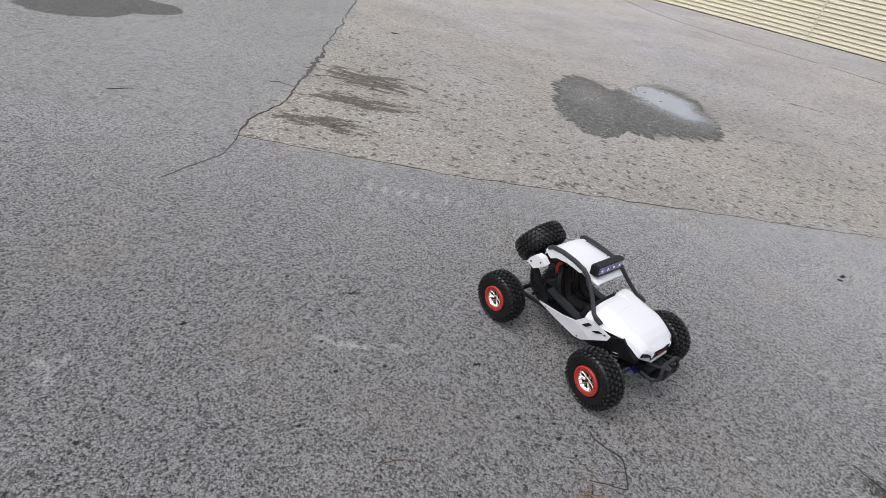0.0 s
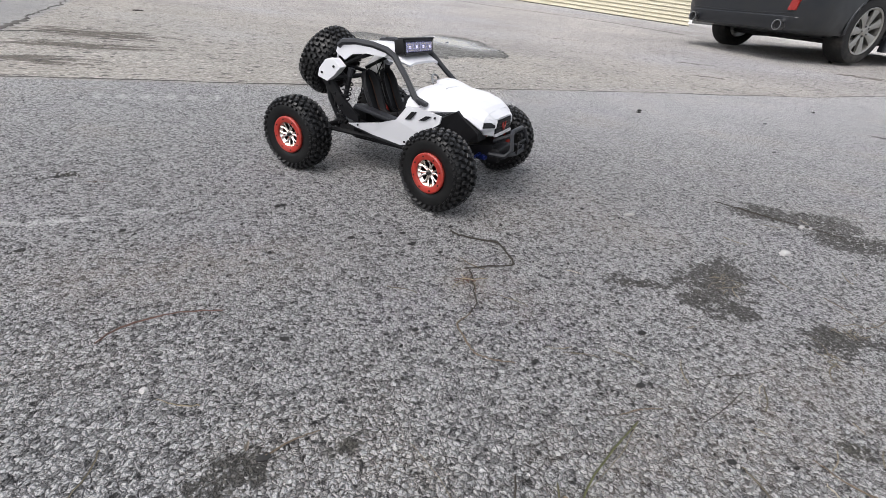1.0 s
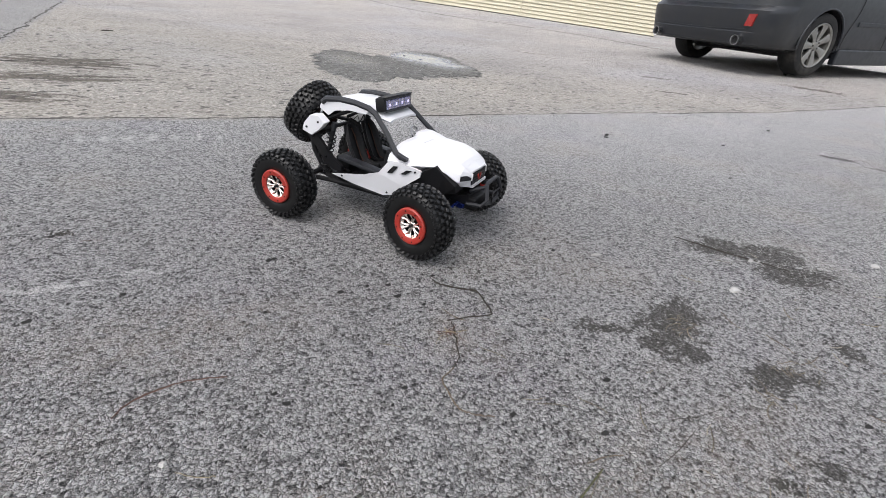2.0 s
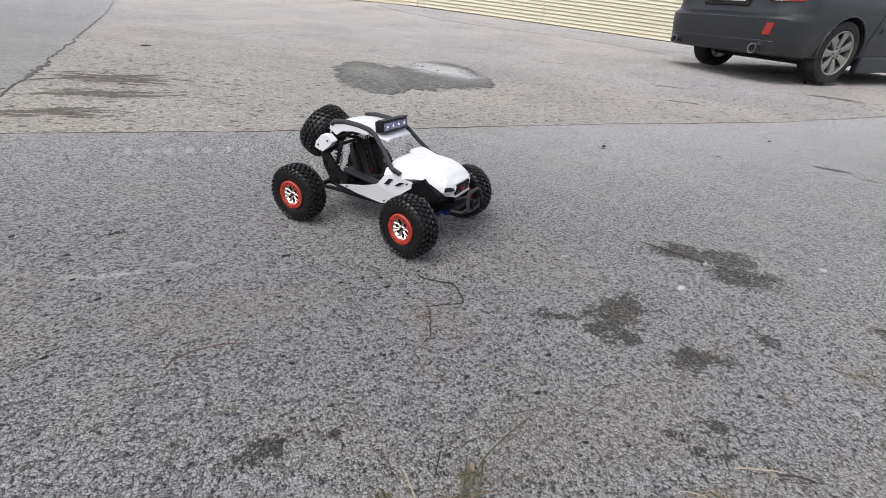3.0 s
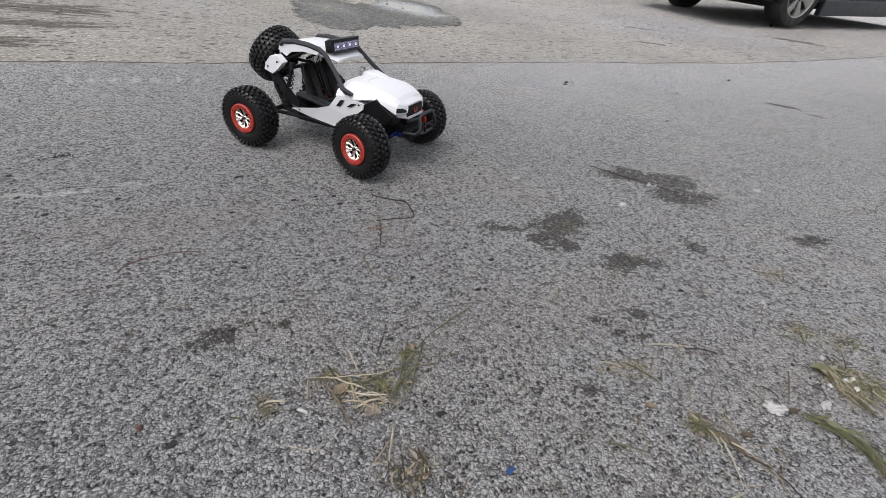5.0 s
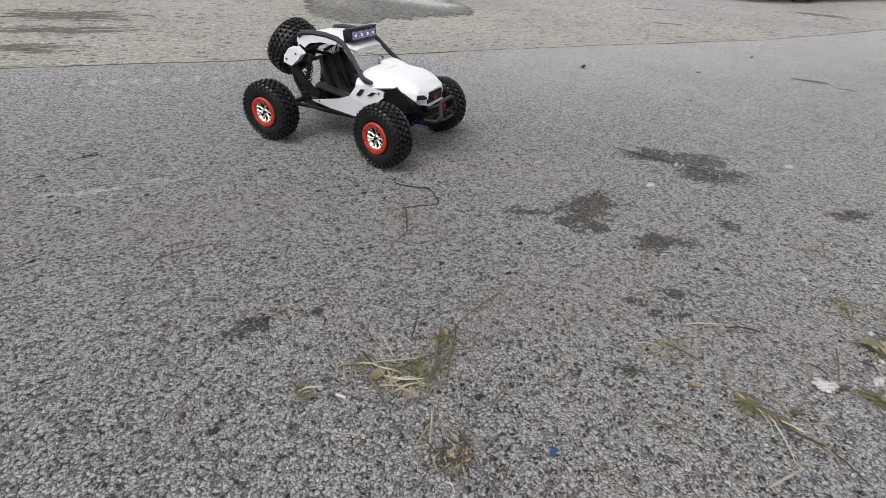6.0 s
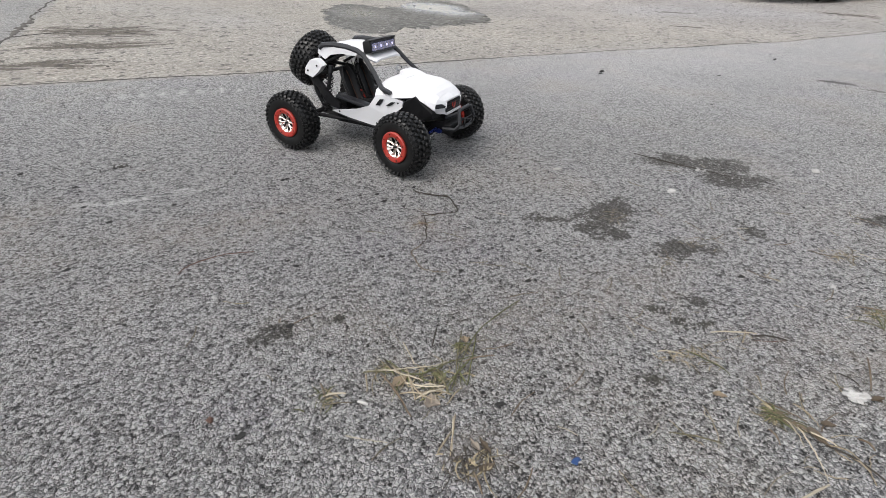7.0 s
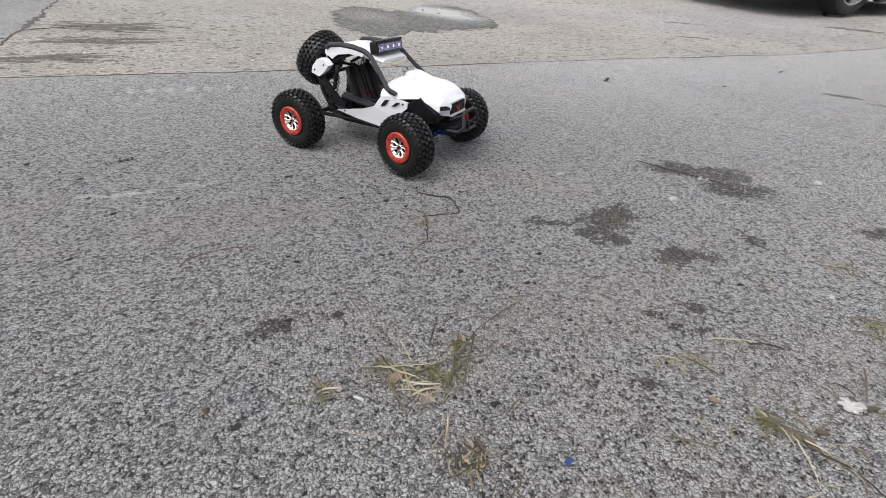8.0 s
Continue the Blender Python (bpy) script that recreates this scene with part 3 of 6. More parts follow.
# ---- toy buggy ----
def lug_spots():
    """Places of the tyre's lugs: kind and matrix."""
    R, count = 0.0545, 32
    out = []
    for k in range(count):
        a0 = 2 * math.pi * k / count
        for kind, y, da, tilt, r, tw in ((0, 0.0048, 0.0, 0, R + 0.0014, 22), (0, -0.0048, 0.5, 0, R + 0.0014, -22), (1, 0.0128, 0.5, 14, R + 0.0006, -14), (1, -0.0128, 0.0, 14, R + 0.0006, 14),
                                         (1, 0.0188, 0.0, 38, R - 0.0022, 8), (1, -0.0188, 0.5, 38, R - 0.0022, -8), (2, 0.0222, 0.5, 66, R - 0.0062, 0), (2, -0.0222, 0.0, 66, R - 0.0062, 0)):
            a = a0 + da * 2 * math.pi / count
            out.append((kind, Matrix.Rotation(-a, 4, "Y") @ Matrix.Translation((0, y, r)) @ pose(0, 0, 0, -tilt if y > 0 else tilt, 0, tw)))
    return out


LUGS = ((0.0072, 0.0070, 0.0070), (0.0066, 0.0060, 0.0070), (0.0050, 0.0034, 0.0058))


def add_lug(bm, kind, m):
    """One rubber lug, narrower at its worn top, with a cut across it."""
    a, b, c = LUGS[kind]
    rows = []
    for z, k in ((-0.5, 1.0), (0.36, 0.84), (0.5, 0.68)):
        rows.append([m @ Vector((sx * a / 2 * k, sy * b / 2 * k, z * c)) for sx, sy in ((-1, -1), (1, -1), (1, 1), (-1, 1))])
    add_loft(bm, rows)


def tread(wheel, single, meshes):
    """The lugs of one tyre: single pieces on the near wheels, one joined part on the rest."""
    if single:
        for kind, m in lug_spots():
            if ("lug", kind) not in meshes:
                bm = bmesh.new()
                add_lug(bm, kind, Matrix())
                meshes["lug", kind] = part("lug", bm, LUGRUBBER, wheel)
                meshes["lug", kind].matrix_basis = m
            else:
                again(meshes["lug", kind], m, wheel)
        return
    if "tread" not in meshes:
        bm = bmesh.new()
        for kind, m in lug_spots():
            add_lug(bm, kind, m)
        meshes["tread"] = tagged(part("tread", bm, LUGRUBBER, wheel), kind="stuff")
    else:
        tagged(again(meshes["tread"], Matrix(), wheel), kind="stuff")


def rc_wheel(parent, m, meshes, single=False, inner=True):
    """A wheel: rim barrel with red beadlock rings, chrome spokes and a knobbly tyre."""
    if not meshes:
        bm = bmesh.new()
        add_lathe(bm, [(0.0185, -0.019), (0.0275, -0.020), (0.0275, -0.017), (0.0255, -0.012), (0.0255, 0.012), (0.0275, 0.017), (0.0275, 0.020), (0.0195, 0.020), (0.0185, 0.016), (0.0185, -0.010)], 32, close=True)
        meshes["wheel"] = part("wheel", bm, BLACK, parent, smooth=True)
        bm = bmesh.new()
        R = 0.0545
        add_lathe(bm, [(0.0270, 0.0170), (0.0290, 0.0198), (0.0350, 0.0221), (0.0440, 0.0228), (0.0500, 0.0212), (0.0530, 0.0179), (R, 0.0129), (R + 0.0006, 0.0),
                       (R, -0.0129), (0.0530, -0.0179), (0.0500, -0.0212), (0.0440, -0.0228), (0.0350, -0.0221), (0.0290, -0.0198), (0.0270, -0.0170), (0.0262, 0.0)], 48, close=True)
        meshes["tyre"] = part("tyre", bm, RUBBER, meshes["wheel"], "black knobbly rubber tyre", smooth=True)
        bm = bmesh.new()
        add_lathe(bm, [(0.0192, 0.0195), (0.0198, 0.0232), (0.0215, 0.0242), (0.0275, 0.0242), (0.0292, 0.0228), (0.0292, 0.0200)], 40)
        bmesh.ops.delete(bm, geom=[f for f in bm.faces if len(f.verts) > 4], context="FACES")
        meshes["ring"] = part("beadlock_ring", bm, RED, meshes["wheel"], "red plastic beadlock ring", smooth=True)
        meshes["ring_in"] = again(meshes["ring"], pose(0, 0, 0, 0, 0, 180), meshes["wheel"])
        bm = bmesh.new()
        for k in range(8):
            a = 2 * math.pi * k / 8
            add_lathe(bm, [(0.0012, 0.0240), (0.0012, 0.0250)], 6, Matrix.Translation((0.0245 * math.cos(a), 0, 0.0245 * math.sin(a))))
        meshes["bolts"] = part("ring_bolts", bm, BLACK, meshes["wheel"])
        bm = bmesh.new()
        for k in range(6):
            for o in (-0.16, 0.16):
                a = 2 * math.pi * k / 6 + o
                b = 2 * math.pi * k / 6 + o * 1.9
                p0 = Vector((0.0055 * math.cos(a), 0.0165, 0.0055 * math.sin(a)))
                p1 = Vector((0.0130 * math.cos(a), 0.0175, 0.0130 * math.sin(a)))
                p2 = Vector((0.0190 * math.cos(b), 0.0195, 0.0190 * math.sin(b)))
                add_tube(bm, [p0, p1, p2], [0.0020, 0.0016, 0.0021], 6)
        add_lathe(bm, [(0.0, 0.0185), (0.0050, 0.0185), (0.0070, 0.0165), (0.0070, 0.0120), (0.0, 0.0120)], 20)
        add_lathe(bm, [(0.0160, 0.0168), (0.0180, 0.0188), (0.0196, 0.0212), (0.0198, 0.0200), (0.0164, 0.0150)], 32, close=True)
        meshes["spokes"] = part("spokes", bm, CHROME, meshes["wheel"], "chrome plated spokes", smooth=True)
        bm = bmesh.new()
        add_lathe(bm, [(0.0, 0.004), (0.0184, 0.004), (0.0184, 0.001), (0.0, 0.001)], 24)
        add_lathe(bm, [(0.0, 0.0225), (0.0022, 0.0225), (0.0026, 0.0185), (0.0, 0.0185)], 6)
        meshes["hub"] = part("hub", bm, BLACK, meshes["wheel"])
        meshes["wheel"].matrix_basis = m
        tread(meshes["wheel"], single, meshes)
        return meshes["wheel"]
    w = again(meshes["wheel"], m, parent)
    for key in ("tyre", "ring", "ring_in", "bolts", "spokes", "hub")[:6 if inner else 1]:
        o = again(meshes[key], meshes[key].matrix_basis.copy(), w)
        if "label" in meshes[key]:
            tagged(o, meshes[key]["label"])
    tread(w, single, meshes)
    return w


def shock(parent, a, b, material_top=None, coil_radius=0.0062):
    """A coil-over shock absorber from a (top) to b (bottom)."""
    a, b = Vector(a), Vector(b)
    bm = bmesh.new()
    add_tube(bm, [a, a.lerp(b, 0.5)], 0.0042, 10)
    add_tube(bm, [a.lerp(b, 0.5), b], 0.0014, 8)
    add_tube(bm, [b.lerp(a, 0.03), b], 0.0035, 8)
    body = part("shock_absorber", bm, BLACK, parent, smooth=True)
    bm = bmesh.new()
    _, frames = ring_frames([a, b])
    u, v = frames[0]
    coil = []
    for k in range(0, 8 * 12 + 1):
        q = k / (8 * 12)
        ang = 2 * math.pi * k / 12
        coil.append(a.lerp(b, 0.18 + 0.72 * q) + (u * math.cos(ang) + v * math.sin(ang)) * coil_radius)
    add_tube(bm, coil, 0.0012, 5)
    part("spring", bm, STEEL if material_top is None else material_top, body, smooth=True)
    bm = bmesh.new()
    add_tube(bm, [a.lerp(b, -0.03), a.lerp(b, 0.12)], 0.0052, 10)
    part("shock_cap", bm, SATIN, body)
    return body


def rc_car(m):
    car = thing("toy_buggy", m, "white toy buggy with knobbly tyres and red wheels on asphalt", "toy car")
    W, AF, AR = 0.1235, 0.108, -0.158
    meshes = {}
    for x, s, steer in ((AF, -1, FRONT_STEER), (AF, 1, FRONT_STEER), (AR, -1, 0), (AR, 1, 0)):
        rc_wheel(car, pose(x, s * W, 0.0552, 0, random.Random(int(x * 99) + s).uniform(0, 40), (0 if s > 0 else 180) + steer), meshes, s < 0)
    # spare wheel leaning on the back
    rc_wheel(car, Matrix.Translation(SPARE) @ pose(0, 0, 0, 0, 0, 90) @ pose(0, 0, 0, SPARE_TILT, 0, 0), meshes, inner=False)

    # hood: cross-sections from dash to nose, half-profiles mirrored
    secs = [
        (0.022, [(0.0, 0.1480), (0.020, 0.1478), (0.040, 0.1462), (0.062, 0.1400), (0.075, 0.1340), (0.081, 0.1240)]),
        (0.034, [(0.0, 0.1512), (0.020, 0.1510), (0.042, 0.1490), (0.063, 0.1412), (0.076, 0.1342), (0.082, 0.1232)]),
        (0.050, [(0.0, 0.1508), (0.026, 0.1505), (0.044, 0.1486), (0.063, 0.1408), (0.074, 0.1336), (0.080, 0.1225)]),
        (0.100, [(0.0, 0.1460), (0.034, 0.1456), (0.048, 0.1438), (0.059, 0.1382), (0.065, 0.1330), (0.068, 0.1285)]),
        (0.120, [(0.0, 0.1415), (0.032, 0.1410), (0.045, 0.1392), (0.054, 0.1330), (0.060, 0.1270), (0.063, 0.1200)]),
        (0.134, [(0.0, 0.1358), (0.029, 0.1352), (0.041, 0.1332), (0.050, 0.1275), (0.057, 0.1220), (0.060, 0.1115)]),
        (0.141, [(0.0, 0.1310), (0.026, 0.1300), (0.037, 0.1285), (0.047, 0.1245), (0.054, 0.1195), (0.057, 0.1080)]),
    ]
    bm = bmesh.new()
    rings = []
    for x, half in secs:
        top = [(x, y, z) for y, z in half]
        full = [(x, -y, z) for y, z in half[::-1]] + top[1:]
        under = [(x, y * 0.955, z - 0.0028) for _, y, z in full]
        rings.append(full + under[::-1])
    add_loft(bm, rings)
    soften(bm, 0.0008, 1, 22)
    hood = part("hood", bm, WHITE, car, "glossy white bonnet", smooth=True, sharp=9)
    # raised pod before the driver
    bm = bmesh.new()
    add_loft(bm, [[(x, 0.031 - w, z0), (x, 0.031 - w * 0.72, z1), (x, 0.031, z1 + 0.0008), (x, 0.031 + w * 0.72, z1), (x, 0.031 + w, z0)] for x, w, z0, z1 in ((0.0195, 0.020, 0.1420, 0.1528), (0.026, 0.020, 0.1430, 0.1552), (0.038, 0.0185, 0.1440, 0.1556), (0.056, 0.0150, 0.1450, 0.1520), (0.076, 0.0090, 0.1440, 0.1472))])
    soften(bm, 0.0012, 2, 22)
    part("driver_pod", bm, WHITE, hood, smooth=True, sharp=25)
    # raised dash line on the hood
    bm = bmesh.new()
    add_tube(bm, [(0.066, -0.036, 0.1478), (0.058, -0.026, 0.1500), (0.058, 0.012, 0.1502)], 0.0009, 6)
    part("hood_crease", bm, WHITE, hood)
    # nose: lip, white cheeks and chin round the grille, head lamps
    bm = bmesh.new()
    add_loft(bm, [[(0.141, -0.037, 0.1285), (0.141, 0.0, 0.1310), (0.141, 0.037, 0.1285)], [(0.1505, -0.032, 0.1215), (0.1535, 0.0, 0.1235), (0.1505, 0.032, 0.1215)], [(0.1500, -0.031, 0.1185), (0.1530, 0.0, 0.1200), (0.1500, 0.031, 0.1185)], [(0.1400, -0.031, 0.1185), (0.1400, 0.0, 0.1200), (0.1400, 0.031, 0.1185)]], closed=False)
    part("nose_lip", bm, WHITE, hood)
    bm = bmesh.new()
    face = [(-0.0570, 0.1085), (-0.0540, 0.1195), (-0.0470, 0.1243), (-0.0370, 0.1282), (0.0, 0.1305), (0.0370, 0.1282), (0.0470, 0.1243), (0.0540, 0.1195), (0.0570, 0.1085), (0.0440, 0.0985), (-0.0440, 0.0985)]
    front = [(-0.0335, 0.1060), (-0.0330, 0.1120), (-0.0325, 0.1165), (-0.0310, 0.1195), (0.0, 0.1210), (0.0310, 0.1195), (0.0325, 0.1165), (0.0330, 0.1120), (0.0335, 0.1060), (0.0310, 0.0965), (-0.0310, 0.0965)]
    add_loft(bm, [[(0.1340, y * 0.97, z - 0.002) for y, z in face], [(0.1408, y, z) for y, z in face], [(0.1515, y, z) for y, z in front], [(0.1440, y * 0.95, z) for y, z in front]], cap=False)
    part("nose", bm, WHITE, hood)
    for s in (-1, 1):
        bm = bmesh.new()
        add_loft(bm, [[(0.1505, s * 0.0320, 0.1215), (0.1535, s * 0.0300, 0.1190), (0.1535, s * 0.0325, 0.1085), (0.1515, s * 0.0350, 0.1090)], [(0.1450, s * 0.0310, 0.1215), (0.1480, s * 0.0290, 0.1190), (0.1480, s * 0.0315, 0.1085), (0.1460, s * 0.0340, 0.1090)]])
        part("grille_side", bm, WHITE, hood)
    bm = bmesh.new()
    add_loft(bm, [[(0.1545, -0.030, 0.0995), (0.1550, -0.029, 0.0955), (0.1550, 0.029, 0.0955), (0.1545, 0.030, 0.0995)],
                  [(0.1490, -0.030, 0.0995), (0.1490, -0.029, 0.0945), (0.1490, 0.029, 0.0945), (0.1490, 0.030, 0.0995)]])
    part("chin", bm, WHITE, hood)
    bm = bmesh.new()
    add_loft(bm, [[(0.1522, -0.0300, 0.0995), (0.1522, -0.0285, 0.1175), (0.1522, 0.0285, 0.1175), (0.1522, 0.0300, 0.0995)], [(0.1350, -0.033, 0.0965), (0.1350, -0.030, 0.1200), (0.1350, 0.030, 0.1200), (0.1350, 0.033, 0.0965)]])
    part("grille", bm, BLACK, hood, "black recessed grille")
    for z in (0.1035, 0.1085, 0.1135):
        bm = bmesh.new()
        add_box(bm, (0.1524, 0, z), (0.0012, 0.056, 0.0012))
        part("grille_bar", bm, SATIN, hood)
    bm = bmesh.new()
    add_tube(bm, [(0.1528, 0.0050, 0.1140), (0.1530, 0.0055, 0.1080), (0.1530, 0.0, 0.1025), (0.1530, -0.0055, 0.1080), (0.1528, -0.0050, 0.1140)], 0.0015, 6)
    part("grille_badge", bm, RED, hood, "small red emblem shape")
    for s in (-1, 1):
        bm = bmesh.new()
        add_loft(bm, [[(0.1425, s * 0.0562, 0.1105), (0.1430, s * 0.0545, 0.1180), (0.1490, s * 0.0420, 0.1175), (0.1528, s * 0.0348, 0.1130), (0.1524, s * 0.0352, 0.1095)],
                      [(0.1390, s * 0.0552, 0.1105), (0.1390, s * 0.0535, 0.1180), (0.1450, s * 0.0410, 0.1175), (0.1480, s * 0.0338, 0.1130), (0.1480, s * 0.0342, 0.1095)]])
        hl = part("headlight", bm, BLACK, hood, "dark smoked head lamp")
        bm = bmesh.new()
        add_loft(bm, [[(0.1436, s * 0.0550, 0.1118), (0.1440, s * 0.0537, 0.1168), (0.1496, s * 0.0425, 0.1164), (0.1528, s * 0.0368, 0.1128), (0.1526, s * 0.0370, 0.1108)],
                      [(0.1410, s * 0.0545, 0.1118), (0.1410, s * 0.0532, 0.1168), (0.1465, s * 0.0420, 0.1164), (0.1495, s * 0.0363, 0.1128), (0.1495, s * 0.0365, 0.1108)]])
        part("lamp_lens", bm, SATIN, hl)
    # side panels, vents, black fenders
    for s in (-1, 1):
        bm = bmesh.new()
        out = [(-0.091, 0.076), (-0.025, 0.090), (0.006, 0.101), (0.018, 0.116), (0.026, 0.126), (0.045, 0.127), (0.082, 0.119), (0.080, 0.108), (0.052, 0.086), (0.030, 0.066), (0.012, 0.061), (-0.045, 0.067)]
        add_plate(bm, out, 0.003, lambda u, v, w, s=s: (u, s * (0.0745 + 0.007 * step(0.06, 0.10, v) - 0.006 * step(0.04, 0.09, u) - w), v))
        soften(bm, 0.0006)
        panel = part("side_panel", bm, WHITE, car, "white angular side panel")
        for du in (0.0, 0.024):
            bm = bmesh.new()
            add_plate(bm, [(0.023 + du, 0.1055 + du * 0.10), (0.034 + du, 0.1185 - du * 0.1), (0.043 + du, 0.1195 - du * 0.12), (0.033 + du, 0.1065 + du * 0.1)], 0.0012,
                      lambda u, v, w, s=s: (u, s * (0.0757 + 0.007 * step(0.06, 0.10, v) - 0.006 * step(0.04, 0.09, u) - w), v))
            part("vent", bm, BLACK, panel)
        for u, v in ((-0.070, 0.0775), (0.020, 0.068), (0.072, 0.1155)):
            bm = bmesh.new()
            add_lathe(bm, [(0.0, 0.0), (0.0017, 0.0), (0.0017, 0.0018), (0.0, 0.0022)], 8, Matrix.Translation((u, s * (0.0742 + 0.007 * step(0.06, 0.10, v) - 0.006 * step(0.04, 0.09, u)), v)) @ (pose(0, 0, 0) if s > 0 else pose(0, 0, 0, 0, 0, 180)))
            part("screw", bm, BLACK, panel)
        bm = bmesh.new()
        rows = []
        for u, zt, zb in ((0.060, 0.100, 0.080), (0.078, 0.1145, 0.086), (0.104, 0.1300, 0.084), (0.120, 0.1165, 0.086), (0.138, 0.1030, 0.090)):
            w0 = 0.068 - 0.16 * max(0, u - 0.08)
            rows.append([(u, s * w0, zb), (u, s * (w0 + 0.006), zt), (u, s * (w0 - 0.016), zt + 0.004), (u, s * (w0 - 0.030), zb)])
        add_loft(bm, rows)
        part("fender_liner", bm, BLACK, car)

    # roll cage: roof, pillars, rails
    for s in (-1, 1):
        bm = bmesh.new()
        add_tube(bm, [(0.046, s * 0.0785, 0.1340), (0.034, s * 0.0755, 0.1390), (0.010, s * 0.064, 0.162), (-0.018, s * 0.056, 0.188), (-0.034, s * 0.053, 0.1945), (-0.060, s * 0.052, 0.1985), (-0.092, s * 0.052, 0.1995), (-0.118, s * 0.054, 0.1965), (-0.126, s * 0.056, 0.190)],
                 [0.0050, 0.0046, 0.0044, 0.0046, 0.0052, 0.0052, 0.0054, 0.0054, 0.0045], 8)
        part("cage_rail", bm, SATIN, car, "dark grey roll cage rail", smooth=True)
        bm = bmesh.new()
        add_box(bm, (0.049, s * 0.0785, 0.1345), (0.017, 0.010, 0.006), (0, 18, 0), 0.0015)
        part("pillar_foot", bm, SATIN, car)
        bm = bmesh.new()
        add_plate(bm, [(-0.155, 0.134), (-0.150, 0.143), (-0.136, 0.139), (-0.122, 0.124), (-0.110, 0.110), (-0.096, 0.098), (-0.080, 0.088), (-0.080, 0.078), (-0.100, 0.080), (-0.118, 0.092), (-0.132, 0.112)], 0.007, lambda u, v, w, s=s: (u, s * (0.0655 - w), v))
        for u, v in ((-0.140, 0.131), (-0.128, 0.116), (-0.114, 0.099)):
            add_lathe(bm, [(0.0014, 0.0), (0.0030, 0.0), (0.0030, 0.0012), (0.0014, 0.0012)], 10, Matrix.Translation((u, s * 0.0655, v)) @ (pose(0, 0, 0) if s > 0 else pose(0, 0, 0, 0, 0, 180)), close=True)
        add_tube(bm, [(-0.146, s * 0.061, 0.134), (-0.142, s * 0.058, 0.105), (-0.128, s * 0.056, 0.078), (-0.110, s * 0.056, 0.070)], [0.0045, 0.0050, 0.0050, 0.0045], 8)
        add_tube(bm, [(-0.150, s * 0.050, 0.146), (-0.100, s * 0.048, 0.172), (-0.060, s * 0.047, 0.188)], 0.0030, 8)
        add_tube(bm, [(-0.128, s * 0.060, 0.114), (-0.134, s * 0.057, 0.090)], 0.003, 8)
        part("rear_cage_bar", bm, BLACK, car, smooth=True)
        # white corner pods beside the spare wheel
        bm = bmesh.new()
        pod = [(-0.155, 0.141), (-0.151, 0.154), (-0.137, 0.169), (-0.121, 0.1705), (-0.107, 0.160), (-0.118, 0.148), (-0.134, 0.136)]
        add_plate(bm, pod, 0.016, lambda u, v, w, s=s: (u, s * (0.076 - w - 0.06 * max(0, -0.134 - u)), v + 0.1 * w))
        soften(bm, 0.0012)
        pd = part("rear_pod", bm, WHITE, car, "white angular rear cover")
        for u, v in ((-0.145, 0.148), (-0.120, 0.160)):
            bm = bmesh.new()
            add_lathe(bm, [(0.0, 0.0), (0.0020, 0.0), (0.0020, 0.0016), (0.0, 0.0016)], 8, Matrix.Translation((u, s * (0.0756 - 0.06 * max(0, -0.134 - u)), v)) @ (pose(0, 0, 0) if s > 0 else pose(0, 0, 0, 0, 0, 180)))
            part("screw", bm, BLACK, pd)
    # black sheet under the roof, added in place of the shade inside
    bm = bmesh.new()
    add_loft(bm, [[(x, y, z - 0.0048) for y in (-w, -w * 0.5, 0, w * 0.5, w)] + [(x, y, z - 0.0060) for y in (w, w * 0.5, 0, -w * 0.5, -w)] for x, z, w in ((-0.126, 0.184, 0.049), (-0.114, 0.1925, 0.049), (-0.090, 0.1955, 0.049), (-0.050, 0.1945, 0.049), (-0.032, 0.1900, 0.049))])
    part("roof_lining", bm, BLACK, car)
    # white roof with visor
    bm = bmesh.new()
    rows = []
    for x, z, w in ((-0.132, 0.178, 0.054), (-0.127, 0.187, 0.054), (-0.116, 0.195, 0.052), (-0.090, 0.1975, 0.051), (-0.050, 0.1965, 0.051), (-0.030, 0.1920, 0.052), (-0.010, 0.1835, 0.050), (0.003, 0.1790, 0.044)):
        prof = [(-w, -0.008 if x < -0.02 else -0.002), (-w * 0.97, -0.001), (-w * 0.7, 0.0015), (0, 0.002), (w * 0.7, 0.0015), (w * 0.97, -0.001), (w, -0.008 if x < -0.02 else -0.002)]
        rows.append([(x, y, z + dz) for y, dz in prof] + [(x, y * 0.96, z + dz - 0.003) for y, dz in prof[::-1]])
    add_loft(bm, rows)
    part("roof", bm, WHITE, car, "white roof panel with a visor", smooth=True)
    for s in (-1, 1):
        bm = bmesh.new()
        add_plate(bm, [(-0.132, 0.180), (-0.128, 0.191), (-0.112, 0.1970), (-0.060, 0.197), (-0.030, 0.191), (-0.038, 0.184), (-0.072, 0.185), (-0.100, 0.180), (-0.114, 0.170)], 0.0025, lambda u, v, w, s=s: (u, s * (0.0555 - w), v))
        part("roof_side", bm, WHITE, car)
    bm = bmesh.new()
    add_tube(bm, [(-0.100, 0.036, 0.2010), (-0.096, 0.036, 0.2030), (-0.044, 0.036, 0.2030), (-0.040, 0.036, 0.2000)], 0.0019, 8)
    part("roof_rail", bm, SATIN, car, smooth=True)

    # lamp bar with four lamps
    bm = bmesh.new()
    add_box(bm, (-0.018, 0, 0.2010), (0.0175, 0.092, 0.0225), (0, -8, 0), 0.004)
    add_box(bm, (-0.0150, 0, 0.2128), (0.0150, 0.088, 0.0022), (0, -4, 0), 0.0008, 1)
    bar = part("light_bar", bm, BLACK, car, "black roof lamp bar with four lit lamps", smooth=True)
    bm = bmesh.new()
